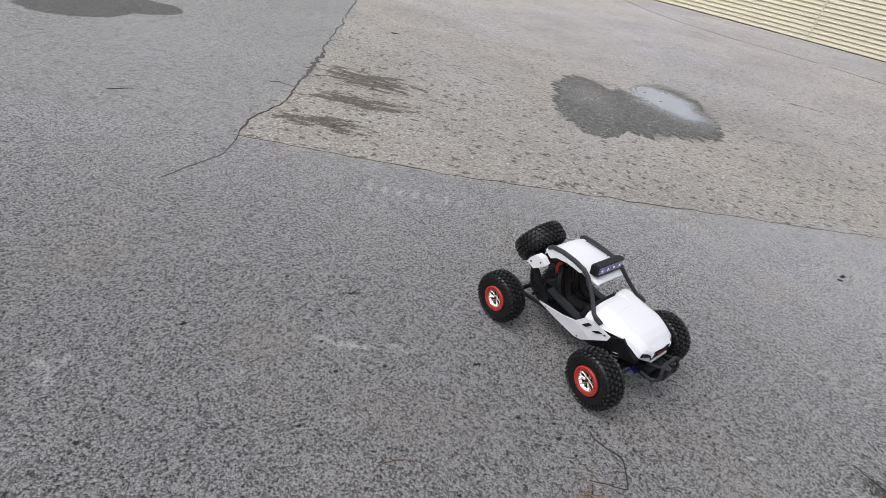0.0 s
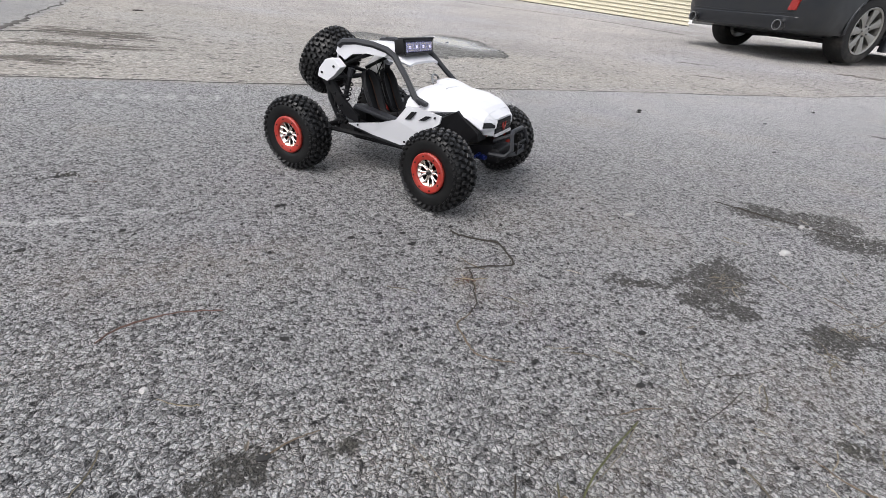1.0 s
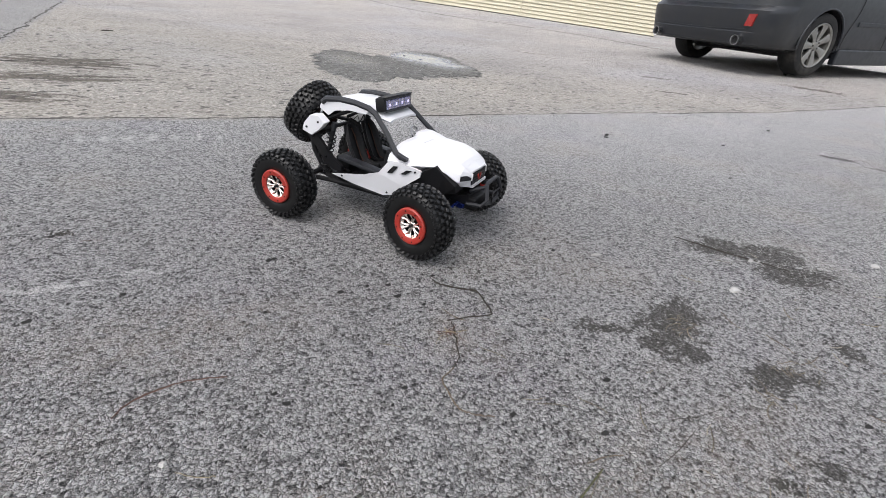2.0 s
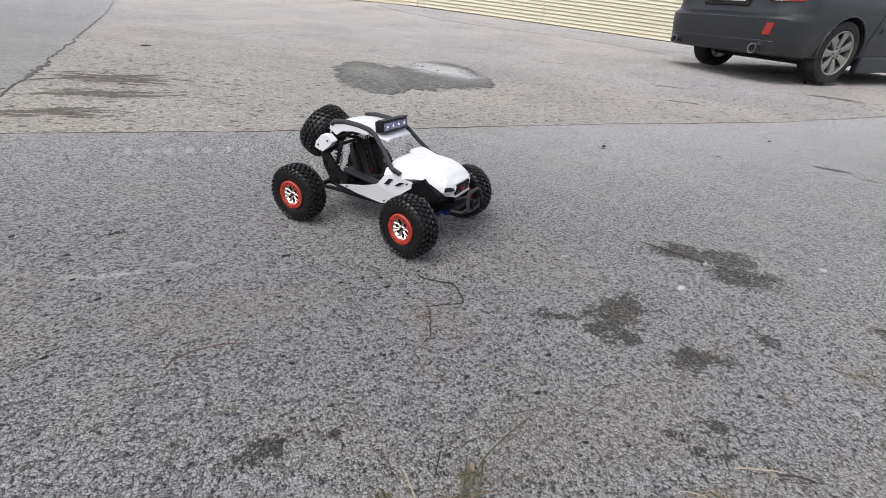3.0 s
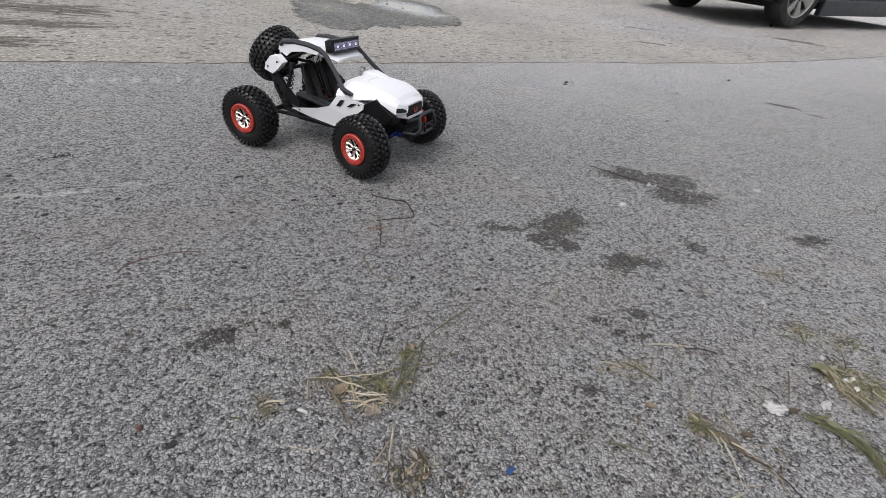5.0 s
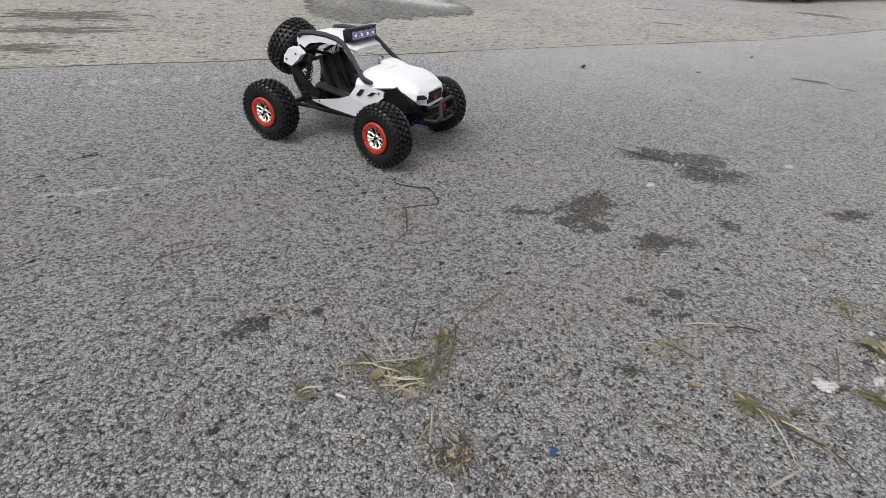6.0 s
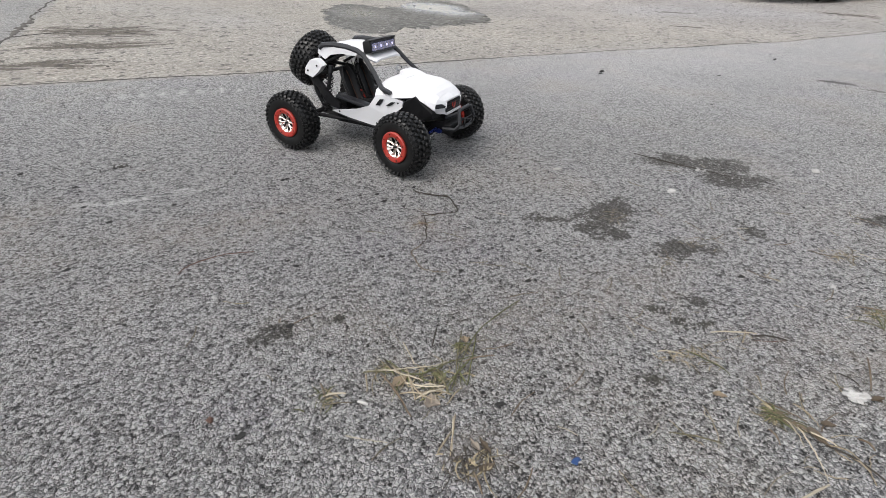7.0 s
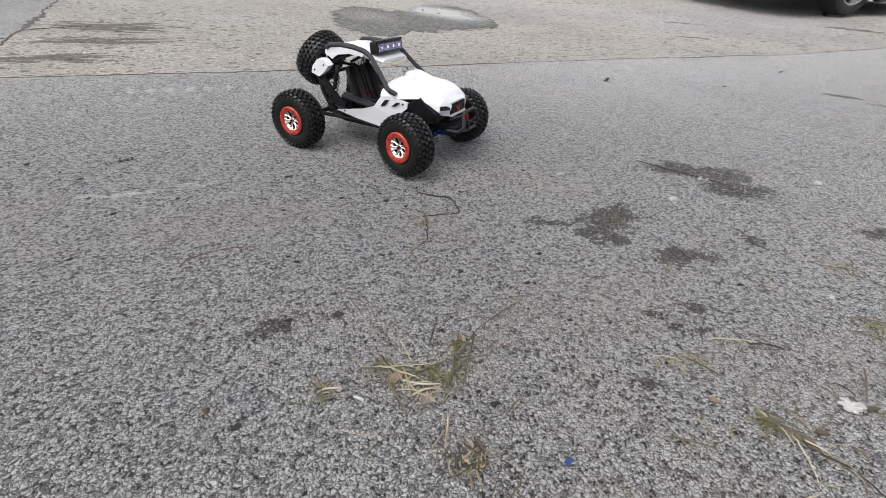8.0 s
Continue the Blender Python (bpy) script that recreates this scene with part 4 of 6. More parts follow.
    for z in (0.1915, 0.2110):
        add_box(bm, (-0.0085 - (z - 0.2) * 0.14, 0, z), (0.003, 0.086, 0.003), None, 0.0008, 1)
    part("bar_rim", bm, SATIN, bar)
    for k in range(4):
        y = -0.0300 + 0.0200 * k
        bm = bmesh.new()
        add_box(bm, (-0.0090, y, 0.2010), (0.003, 0.0182, 0.0150), (0, -8, 0), 0.001, 1)
        lamp = part("lamp", bm, LAMPBOX, bar)
        bm = bmesh.new()
        add_box(bm, (-0.0073, y, 0.2012), (0.0008, 0.0042, 0.0042), (0, -8, 0))
        part("led", bm, LED, lamp, "lit white led")
        bm = bmesh.new()
        for q in (-0.0055, 0.0, 0.0055):
            add_box(bm, (-0.0066, y + q, 0.2011), (0.0004, 0.0004, 0.0130), (0, -8, 0))
            add_box(bm, (-0.0066 + q * 0.14 * -1, y, 0.2011 + q * 0.8), (0.0004, 0.0170, 0.0004), (0, -8, 0))
        part("lens_grid", bm, CHROME, lamp)

    # chassis, interior and suspension
    bm = bmesh.new()
    add_loft(bm, [[(x, -w, z0), (x, w, z0), (x, w * 1.1, z1), (x, -w * 1.1, z1)] for x, w, z0, z1 in ((-0.150, 0.026, 0.048, 0.066), (-0.100, 0.046, 0.044, 0.066), (0.020, 0.050, 0.046, 0.064), (0.080, 0.036, 0.050, 0.070), (0.150, 0.026, 0.058, 0.082))])
    soften(bm, 0.002)
    chassis = part("chassis", bm, BLACK, car, "black plastic chassis tub")
    for s in (-1, 1):
        bm = bmesh.new()
        add_box(bm, (-0.035, s * 0.052, 0.094), (0.112, 0.020, 0.007), (0, 8, 0), 0.002)
        add_tube(bm, [(-0.100, s * 0.058, 0.070), (-0.040, s * 0.063, 0.060), (0.02, s * 0.062, 0.055)], 0.0035, 8)
        part("side_bar", bm, SATIN, chassis, smooth=True)
    # bucket seats: thin moulded shells with raised sides
    line = [(-0.018, 0.090), (-0.034, 0.084), (-0.054, 0.081), (-0.068, 0.086), (-0.076, 0.100), (-0.083, 0.116), (-0.089, 0.132), (-0.094, 0.144), (-0.098, 0.151)]
    half = [0.010, 0.0145, 0.017, 0.018, 0.0185, 0.0195, 0.0190, 0.0140, 0.0080]
    for s in (-1, 1):
        bm = bmesh.new()
        rows = []
        for k, ((x, z), w) in enumerate(zip(line, half)):
            p, q = line[max(0, k - 1)], line[min(len(line) - 1, k + 1)]
            d = Vector((q[0] - p[0], q[1] - p[1])).normalized()
            nx, nz = -d.y, d.x
            nx, nz = (-nx, -nz) if nz + nx < 0 else (nx, nz)
            ring = [(x + nx * rise, s * 0.0265 + w * u, z + nz * rise) for u, rise in ((-1.0, 0.011), (-0.82, 0.010), (-0.55, 0.001), (0, 0.0), (0.55, 0.001), (0.82, 0.010), (1.0, 0.011))]
            back = [(x - nx * 0.003 + nx * rise, s * 0.0265 + w * u * 1.04, z - nz * 0.003 + nz * rise) for u, rise in ((1.0, 0.009), (0.55, 0.0), (0, -0.001), (-0.55, 0.0), (-1.0, 0.009))]
            rows.append(ring + back)
        add_loft(bm, rows)
        seat = part("seat", bm, BLACK, car, "black moulded bucket seat with orange piping", smooth=True)
        for u in (-0.5, 0.5):
            bm = bmesh.new()
            add_tube(bm, [(x + 0.0022, s * 0.0265 + w * u, z + 0.0022) for (x, z), w in list(zip(line, half))[2:8]], 0.0009, 6)
            part("piping", bm, WIRE_ORANGE, seat)
    bm = bmesh.new()
    add_box(bm, (0.012, 0, 0.116), (0.020, 0.120, 0.036), (0, 12, 0), 0.003)
    add_box(bm, (-0.105, 0, 0.078), (0.030, 0.056, 0.028), None, 0.003)
    part("dashboard", bm, BLACK, car)
    bm = bmesh.new()
    for s in (-1, 1):
        add_tube(bm, [(-0.115, s * 0.012, 0.11), (-0.10, s * 0.020, 0.150), (-0.085, s * 0.010, 0.168), (-0.080, s * 0.004, 0.14), (-0.10, 0.0, 0.105)], 0.0010, 6)
    part("wires", bm, BLACK, car)
    # steering wheel
    bm = bmesh.new()
    ringpts = [Vector((0.010, 0.032, 0.1475)) + Matrix.Rotation(radians(-28), 3, "Y") @ Vector((0, 0.0125 * math.cos(a), 0.0125 * math.sin(a))) for a in [2 * math.pi * k / 20 for k in range(21)]]
    add_tube(bm, ringpts, 0.0016, 6)
    for a in (0.5, 2.6, 4.7):
        add_tube(bm, [ringpts[0].lerp(ringpts[10], 0.5), ringpts[int(a / 6.283 * 20)]], 0.0012, 6)
    add_tube(bm, [ringpts[0].lerp(ringpts[10], 0.5), (0.020, 0.032, 0.150)], 0.0022, 6)
    part("steering_wheel", bm, STEEL, car, "grey three-spoke steering wheel", smooth=True)
    # axles, links, shocks
    for x, front in ((AF, True), (AR, False)):
        bm = bmesh.new()
        add_tube(bm, [(x, -0.110, 0.0552), (x, -0.030, 0.0552), (x, -0.020, 0.0552), (x, 0.020, 0.0552), (x, 0.030, 0.0552), (x, 0.110, 0.0552)], [0.0045, 0.005, 0.011, 0.011, 0.005, 0.0045], 10)
        for s in (-1, 1):
            add_box(bm, (x, s * 0.100, 0.0552), (0.018, 0.010, 0.030), None, 0.003)
        if front:
            for s in (-1, 1):
                add_tube(bm, [(x - 0.005, s * 0.030, 0.082), (x, s * 0.098, 0.072)], 0.0030, 8)
                add_tube(bm, [(x + 0.012, s * 0.028, 0.054), (x + 0.006, s * 0.098, 0.048)], 0.0038, 8)
                add_tube(bm, [(x - 0.020, s * 0.028, 0.054), (x - 0.004, s * 0.098, 0.048)], 0.0034, 8)
                add_tube(bm, [(x + 0.010, s * 0.022, 0.068), (x + 0.012, s * 0.100, 0.064)], 0.0018, 8)
        else:
            for s in (-1, 1):
                add_tube(bm, [(x, s * 0.070, 0.058), (x + 0.110, s * 0.045, 0.052)], 0.0042, 8)
                add_tube(bm, [(x, s * 0.030, 0.078), (x + 0.080, s * 0.040, 0.072)], 0.0028, 8)
        part("front_axle" if front else "rear_axle", bm, BLACK, car, smooth=True)
    for s in (-1, 1):
        shock(car, (0.092, s * 0.046, 0.118), (0.108, s * 0.078, 0.060))
        shock(car, (-0.104, s * 0.052, 0.156), (-0.122, s * 0.060, 0.066), BLACK, 0.0078)
    bm = bmesh.new()
    add_box(bm, (0.150, 0.0, 0.066), (0.026, 0.056, 0.022), None, 0.004)
    part("gearbox", bm, BLACK, car)
    for s in (-1, 1):
        bm = bmesh.new()
        add_box(bm, (0.138, s * 0.034, 0.062), (0.014, 0.009, 0.007), (0, 0, s * 12), 0.002)
        add_tube(bm, [(0.134, s * 0.036, 0.067), (0.132, s * 0.060, 0.064)], 0.0022, 8)
        part("steering_block", bm, BLUE, car, "blue anodised steering block")
    # tubular bumper with skid
    bm = bmesh.new()
    add_tube(bm, [(0.150, -0.038, 0.070), (0.176, -0.038, 0.072), (0.184, -0.034, 0.082), (0.178, -0.027, 0.103), (0.176, -0.020, 0.106), (0.176, 0.020, 0.106), (0.178, 0.027, 0.103), (0.184, 0.034, 0.082), (0.176, 0.038, 0.072), (0.150, 0.038, 0.070)], 0.0034, 8)
    add_tube(bm, [(0.180, -0.036, 0.075), (0.184, -0.020, 0.073), (0.184, 0.020, 0.073), (0.180, 0.036, 0.075)], 0.0030, 8)
    for s in (-1, 1):
        add_tube(bm, [(0.178, s * 0.026, 0.102), (0.150, s * 0.026, 0.088)], 0.0034, 8)
    bumper = part("front_bumper", bm, SATIN, car, "dark grey tubular front bumper", smooth=True)
    bm = bmesh.new()
    add_loft(bm, [[(0.182, -0.020, 0.073), (0.182, 0.020, 0.073), (0.158, 0.024, 0.056), (0.158, -0.024, 0.056)], [(0.180, -0.018, 0.070), (0.180, 0.018, 0.070), (0.158, 0.022, 0.053), (0.158, -0.022, 0.053)]])
    part("skid_plate", bm, BLACK, bumper)
    bm = bmesh.new()
    add_tube(bm, [(0.186, -0.018, 0.072), (0.188, -0.020, 0.084), (0.186, -0.016, 0.090), (0.186, 0.016, 0.090), (0.188, 0.020, 0.084), (0.186, 0.018, 0.072), (0.186, -0.018, 0.072)], 0.0015, 6)
    part("bumper_plate", bm, BLACK, bumper)
    # spare wheel carrier
    bm = bmesh.new()
    add_tube(bm, [(-0.150, 0, 0.120), SPARE], 0.006, 8)
    for s in (-1, 1):
        add_tube(bm, [(-0.150, s * 0.058, 0.138), Vector(SPARE) * 0.8 + Vector((-0.150, s * 0.058, 0.138)) * 0.2], 0.0035, 8)
    add_tube(bm, [(-0.150, -0.060, 0.134), (-0.150, 0.060, 0.134)], 0.004, 8)
    part("spare_carrier", bm, BLACK, car, smooth=True)
    return car


FRONT_STEER, SPARE, SPARE_TILT = -10, (-0.190, 0.0, 0.155), 30
LAMPBOX = plain("lamp_reflector", (0.34, 0.34, 0.52), 0.22, metal=0.7, grain=0.4, scale=500)
rc_car(pose(0.6469, 0.8277, 0.004, 0, 0, -50.6))


# ---- parked estate car ----
PAINT = plain("dark_grey_car_paint", (0.0165, 0.0190, 0.0235), 0.36, metal=0.2, grain=0.04, scale=15, dirt=(0.040, 0.037, 0.030), dirt_scale=1.6, dirt_amount=0.40, coat=0.22, spec=0.40)
TRIM = plain("black_car_trim", (0.013, 0.013, 0.014), 0.6, grain=0.15, scale=60, dirt=(0.06, 0.055, 0.05), dirt_scale=5, dirt_amount=0.3, spec=0.3)
ALLOY = plain("silver_alloy", (0.27, 0.265, 0.245), 0.38, metal=0.7, grain=0.05, scale=40, dirt=(0.22, 0.20, 0.18), dirt_scale=12, dirt_amount=0.4)
REDGLASS = plain("red_lens", (0.25, 0.016, 0.013), 0.22, grain=0.05, scale=100, coat=0.6)
CARGLASS = plain("dark_window_glass", (0.012, 0.014, 0.015), 0.05, grain=0.02, scale=10, spec=0.6)
PLATEWHITE = plain("number_plate_white", (0.70, 0.72, 0.72), 0.4, grain=0.04, scale=30)
PLATEBAR = plain("number_plate_bars", (0.12, 0.13, 0.16), 0.5)
CARTYRE = plain("car_tyre", (0.014, 0.014, 0.014), 0.85, grain=0.2, scale=60, bump=0.2, dirt=(0.10, 0.09, 0.08), dirt_scale=6, dirt_amount=0.4, spec=0.3)


def car_outline(yr, yf, hw, z, r=0.30):
    """A plan of the body at one height: a rounded rectangle, bowed at the ends."""
    pts = []
    n = 9
    for k in range(6):
        x = (hw - r) * k / 6
        pts.append((x, yr + 0.05 * (x / hw) ** 2))
    y0 = yr + 0.05 * ((hw - r) / hw) ** 2
    for k in range(n + 1):
        a = math.pi / 2 * k / n
        pts.append((hw - r + r * math.sin(a), y0 + (r + 0.04) * (1 - math.cos(a))))
    ya, yb = y0 + r + 0.04, yf - r - 0.10
    m = 74
    for k in range(1, m):
        pts.append((hw, ya + (yb - ya) * k / m))
    for k in range(n + 1):
        a = math.pi / 2 * k / n
        pts.append((hw - r + r * math.cos(a), yb + (r + 0.06) * math.sin(a)))
    for k in range(5, -1, -1):
        x = (hw - r) * k / 6
        pts.append((x, yf - 0.04 * (x / hw) ** 2))
    full = pts + [(-x, y) for x, y in pts[-2:0:-1]]
    return [(x, y, z) for x, y in full]


def car_profile(z):
    rows = [(0.20, -0.02, 3.50, 0.76), (0.245, -0.52, 3.60, 0.815), (0.275, -0.930, 3.63, 0.832), (0.30, -0.965, 3.66, 0.845), (0.42, -0.990, 3.70, 0.862), (0.55, -1.010, 3.72, 0.868), (0.63, -1.015, 3.70, 0.868),
            (0.655, -0.985, 3.68, 0.868), (0.68, -0.945, 3.64, 0.868), (0.80, -0.93, 3.52, 0.866), (0.92, -0.925, 3.30, 0.850), (0.98, -0.91, 2.85, 0.825)]
    for (z0, *a), (z1, *b) in zip(rows, rows[1:]):
        if z0 <= z <= z1:
            q = (z - z0) / (z1 - z0)
            return [u + (v - u) * q for u, v in zip(a, b)]
    return rows[-1][1:]


def car_wheel(parent, m, meshes):
    if not meshes:
        bm = bmesh.new()
        add_lathe(bm, [(0.222, -0.10), (0.225, 0.09), (0.236, 0.105), (0.29, 0.108), (0.315, 0.095), (0.325, 0.07), (0.325, -0.08), (0.31, -0.105), (0.23, -0.105)], 64, close=True)
        meshes["tyre"] = part("wheel", bm, CARTYRE, parent, "black road tyre on a silver alloy wheel", smooth=True)
        bm = bmesh.new()
        add_lathe(bm, [(0.224, 0.088), (0.228, 0.104), (0.222, 0.107), (0.208, 0.098), (0.202, 0.04), (0.202, -0.09), (0.21, -0.09)], 48, close=True)
        for k in range(7):
            a = 2 * math.pi * k / 7
            c, s = math.cos(a), math.sin(a)
            rows = []
            for r, w, y in ((0.045, 0.022, 0.082), (0.10, 0.027, 0.090), (0.17, 0.040, 0.093), (0.212, 0.054, 0.094)):
                rows.append([(r * c - s * w, y - 0.004, r * s + c * w), (r * c, y + 0.004, r * s), (r * c + s * w, y - 0.004, r * s - c * w), (r * c + s * w * 0.8, y - 0.03, r * s - c * w * 0.8), (r * c - s * w * 0.8, y - 0.03, r * s + c * w * 0.8)])
            add_loft(bm, rows)
        add_lathe(bm, [(0.0, 0.096), (0.028, 0.096), (0.034, 0.090), (0.062, 0.084), (0.066, 0.05), (0.0, 0.05)], 28)
        meshes["rim"] = part("rim", bm, ALLOY, meshes["tyre"], "seven-spoke silver alloy rim", smooth=True)
        bm = bmesh.new()
        add_lathe(bm, [(0.0, 0.093), (0.009, 0.093), (0.010, 0.080), (0.0, 0.080)], 6)
        meshes["nut"] = part("wheel_nut", bm, TRIM, meshes["tyre"])
        spots = [Matrix.Translation((0.048 * math.cos(2 * math.pi * k / 5), 0, 0.048 * math.sin(2 * math.pi * k / 5))) for k in range(5)]
        meshes["nut"].matrix_basis = spots[0]
        meshes["spots"] = spots
        for q in spots[1:]:
            again(meshes["nut"], q, meshes["tyre"])
        bm = bmesh.new()
        add_lathe(bm, [(0.0, 0.030), (0.150, 0.030), (0.150, 0.012), (0.0, 0.012)], 32)
        meshes["disc"] = part("brake_disc", bm, STEEL, meshes["tyre"])
        meshes["tyre"].matrix_basis = m
        return
    w = again(meshes["tyre"], m, parent)
    tagged(w, "black road tyre on a silver alloy wheel")
    for key in ("rim", "disc"):
        again(meshes[key], Matrix(), w)
    for q in meshes["spots"]:
        again(meshes["nut"], q, w)


def corner(x):
    """How far the bumper's rounded corner lies forward of its middle."""
    q = min(1.0, max(0.0, (x - 0.568) / 0.30))
    return 0.34 * (1 - math.sqrt(1 - q * q))


def estate_car(m):
    car = thing("estate_car", m, "dark grey estate car parked before the cream building", "car")
    zs = [0.20, 0.245, 0.275] + [0.27 + 0.03 * k for k in range(24)] + [0.98]
    zs = sorted(set(round(z, 3) for z in zs if z <= 0.98) | {0.63, 0.655, 0.68})
    bm = bmesh.new()
    rings = [car_outline(*car_profile(z), z) for z in zs]
    add_loft(bm, rings)
    bm.verts.ensure_lookup_table()
    for wy in (-0.05, 2.62):
        kill = []
        for v in bm.verts:
            if abs(v.co.x) > 0.62:
                d = Vector((v.co.y - wy, v.co.z - 0.33))
                if abs(d.length - 0.358) < 0.026 and d.length > 0:
                    d = d.normalized() * 0.358
                    v.co.y, v.co.z = wy + d.x, 0.33 + d.y
        for f in bm.faces:
            c = f.calc_center_median()
            if abs(c.x) > 0.62 and Vector((c.y - wy, c.z - 0.33)).length < 0.353:
                kill.append(f)
        bmesh.ops.delete(bm, geom=kill, context="FACES")
    body = part("body", bm, PAINT, car, "dusty dark grey paintwork", smooth=True)
    # greenhouse
    bm = bmesh.new()
    rows = [(0.975, -0.905, 2.62, 0.815), (1.05, -0.86, 2.35, 0.785), (1.18, -0.78, 2.05, 0.735), (1.32, -0.66, 1.75, 0.675), (1.40, -0.56, 1.55, 0.635), (1.455, -0.44, 1.38, 0.585), (1.475, -0.30, 1.22, 0.50)]
    add_loft(bm, [car_outline(a, b, w, z, 0.2) for z, a, b, w in rows])
    part("cabin", bm, PAINT, car, smooth=True)
    bm = bmesh.new()
    rear = []
    for z, y, w in ((1.02, -0.888, 0.60), (1.18, -0.792, 0.57), (1.36, -0.63, 0.53)):
        rear.append([(-w, y + 0.02, z), (0, y - 0.006, z), (w, y + 0.02, z)])
    add_loft(bm, rear + [[(x, y + 0.03, z) for x, y, z in row] for row in rear[::-1]], closed=False)
    part("rear_window", bm, CARGLASS, car)
    for s in (-1, 1):
        for y0, y1 in ((-0.45, 0.20), (0.26, 0.98), (1.04, 1.90)):
            bm = bmesh.new()
            sl = 0.22 if y1 > 1.5 else 0.02
            add_loft(bm, [[(s * 0.800, y0, 1.03), (s * 0.800, y1 + sl, 1.03), (s * 0.770, y1 + sl, 1.03), (s * 0.770, y0, 1.03)],
                          [(s * 0.675, y0 + 0.04, 1.34), (s * 0.675, y1 - sl, 1.34), (s * 0.650, y1 - sl, 1.34), (s * 0.650, y0 + 0.04, 1.34)]])
            part("side_window", bm, CARGLASS, car)
    # dark underside and wheel wells
    bm = bmesh.new()
    add_box(bm, (0, 1.62, 0.41), (1.38, 3.55, 0.48), None, 0.05)
    add_box(bm, (0, -0.42, 0.47), (1.22, 0.90, 0.36), None, 0.05)
    add_box(bm, (0, -0.50, 0.35), (0.8, 0.6, 0.12), None, 0.04)
    part("underbody", bm, TRIM, car)
    for s in (-1, 1):
        for wy in (-0.05, 2.62):
            bm = bmesh.new()
            arc = [(s * 0.862, wy + 0.361 * math.cos(a), 0.33 + 0.361 * math.sin(a)) for a in [math.pi * (-0.04 + 1.08 * k / 24) for k in range(25)]]
            add_tube(bm, arc, 0.011, 8)
            part("wheel_arch", bm, PAINT, car, smooth=True)
            bm = bmesh.new()
            turns = [math.pi * (-0.04 + 1.08 * k / 24) for k in range(25)]
            shell = [[(s * x, wy + r * math.cos(a), max(0.285, 0.33 + r * math.sin(a))) for a in turns] for x, r in ((0.845, 0.356), (0.60, 0.356), (0.60, 0.02))]
            back = [[(x, wy + (y - wy) * 1.03, z + 0.006) for x, y, z in row] for row in shell[:2]]
            add_loft(bm, back[::-1][1:] + shell, closed=False)
            part("wheel_well", bm, TRIM, car)
    # lower rear valance with the step below the bumper
    bm = bmesh.new()
    rows = []
    for z, off in ((0.262, 0.05), (0.285, -0.004), (0.34, -0.010), (0.415, -0.010), (0.43, 0.004)):
        yr, yf, hw = car_profile(max(0.20, z))
        rows.append([(x, yr + off + 0.05 * (x / hw) ** 2 + corner(abs(x)), z) for x in np.linspace(-0.74, 0.74, 25)])
    add_loft(bm, rows + [[(x, y + 0.05, z) for x, y, z in row] for row in rows[::-1]], closed=False)
    part("rear_valance", bm, PAINT, car, "dusty dark grey lower bumper", smooth=True)
    bm = bmesh.new()
    add_tube(bm, [(x, -0.998 + 0.05 * (x / 0.868) ** 2 + corner(abs(x)), 0.435 + 0.02 * abs(x)) for x in np.linspace(-0.74, 0.74, 25)], 0.003, 6)
    part("bumper_crease", bm, PAINT, car)
    for s in (-1, 1):
        bm = bmesh.new()
        add_lathe(bm, [(0.047, -0.12), (0.047, 0.02), (0.050, 0.024), (0.044, 0.024), (0.041, 0.016), (0.041, -0.12)], 24, pose(s * 0.562, -1.00, 0.338, 0, 0, 180), close=True)
        pipe = part("exhaust_tip", bm, STEEL, car, "round steel exhaust tip", smooth=True)
        bm = bmesh.new()
        add_lathe(bm, [(0.0, 0.0), (0.0405, 0.0), (0.0405, -0.005), (0.0, -0.005)], 20, pose(s * 0.562, -0.985, 0.338, 0, 0, 180))
        part("exhaust_bore", bm, TRIM, pipe)
        # reflector and lamps follow the rounded corner of the body
        def bent(u0, u1, z0, z1, slant, y0, proud, deep):
            rows = []
            for u in np.linspace(u0, u1, 9):
                y = y0 + 0.05 * (u / 0.868) ** 2 + corner(u) - proud
                e = 0.0
                rows.append([(s * u, y, z0 + e * 0.3), (s * (u + slant), y - 0.002, z1 - e), (s * (u + slant), y + deep, z1 - e), (s * u, y + deep, z0 + e * 0.3)])
            b2 = bmesh.new()
            add_loft(b2, rows)
            return b2
        bm = bent(0.604, 0.668, 0.478, 0.594, 0.024, -1.012, 0.018, 0.04) if s > 0 else bent(0.80, 0.835, 0.47, 0.60, 0.01, -0.995, 0.012, 0.03)
        part("reflector", bm, REDGLASS, car, "red rear reflector")
        tl = part("taillight", bent(0.50, 0.800, 0.800, 0.95, 0.0, -0.945, 0.026, 0.08), REDGLASS, car, "red tail lamp with a lower white strip for its highlight")
        # opaque white strip that stands for the highlight on the lamp
        part("clear_strip", bent(0.57, 0.74, 0.797, 0.812, 0.0, -0.935, 0.026, 0.05), PLATEWHITE, tl)
        # side: doors, handle, moulding, sill
        for y0 in (0.47, 1.15, 2.15):
            bm = bmesh.new()
            add_tube(bm, [(s * 0.869, y0 if y0 > 0.5 else 0.33 + 0.12 * step(0.35, 0.75, z), z) for z in np.linspace(0.31, 0.90, 9)], 0.004, 5)
            part("door_gap", bm, TRIM, car)
        for y0 in (0.68, 1.40):
            bm = bmesh.new()
            add_tube(bm, [(s * 0.862, y0 - 0.09, 0.865), (s * 0.888, y0 - 0.06, 0.868), (s * 0.888, y0 + 0.06, 0.868), (s * 0.862, y0 + 0.09, 0.865)], 0.013, 8)
            part("door_handle", bm, PAINT, car, smooth=True)
        bm = bmesh.new()
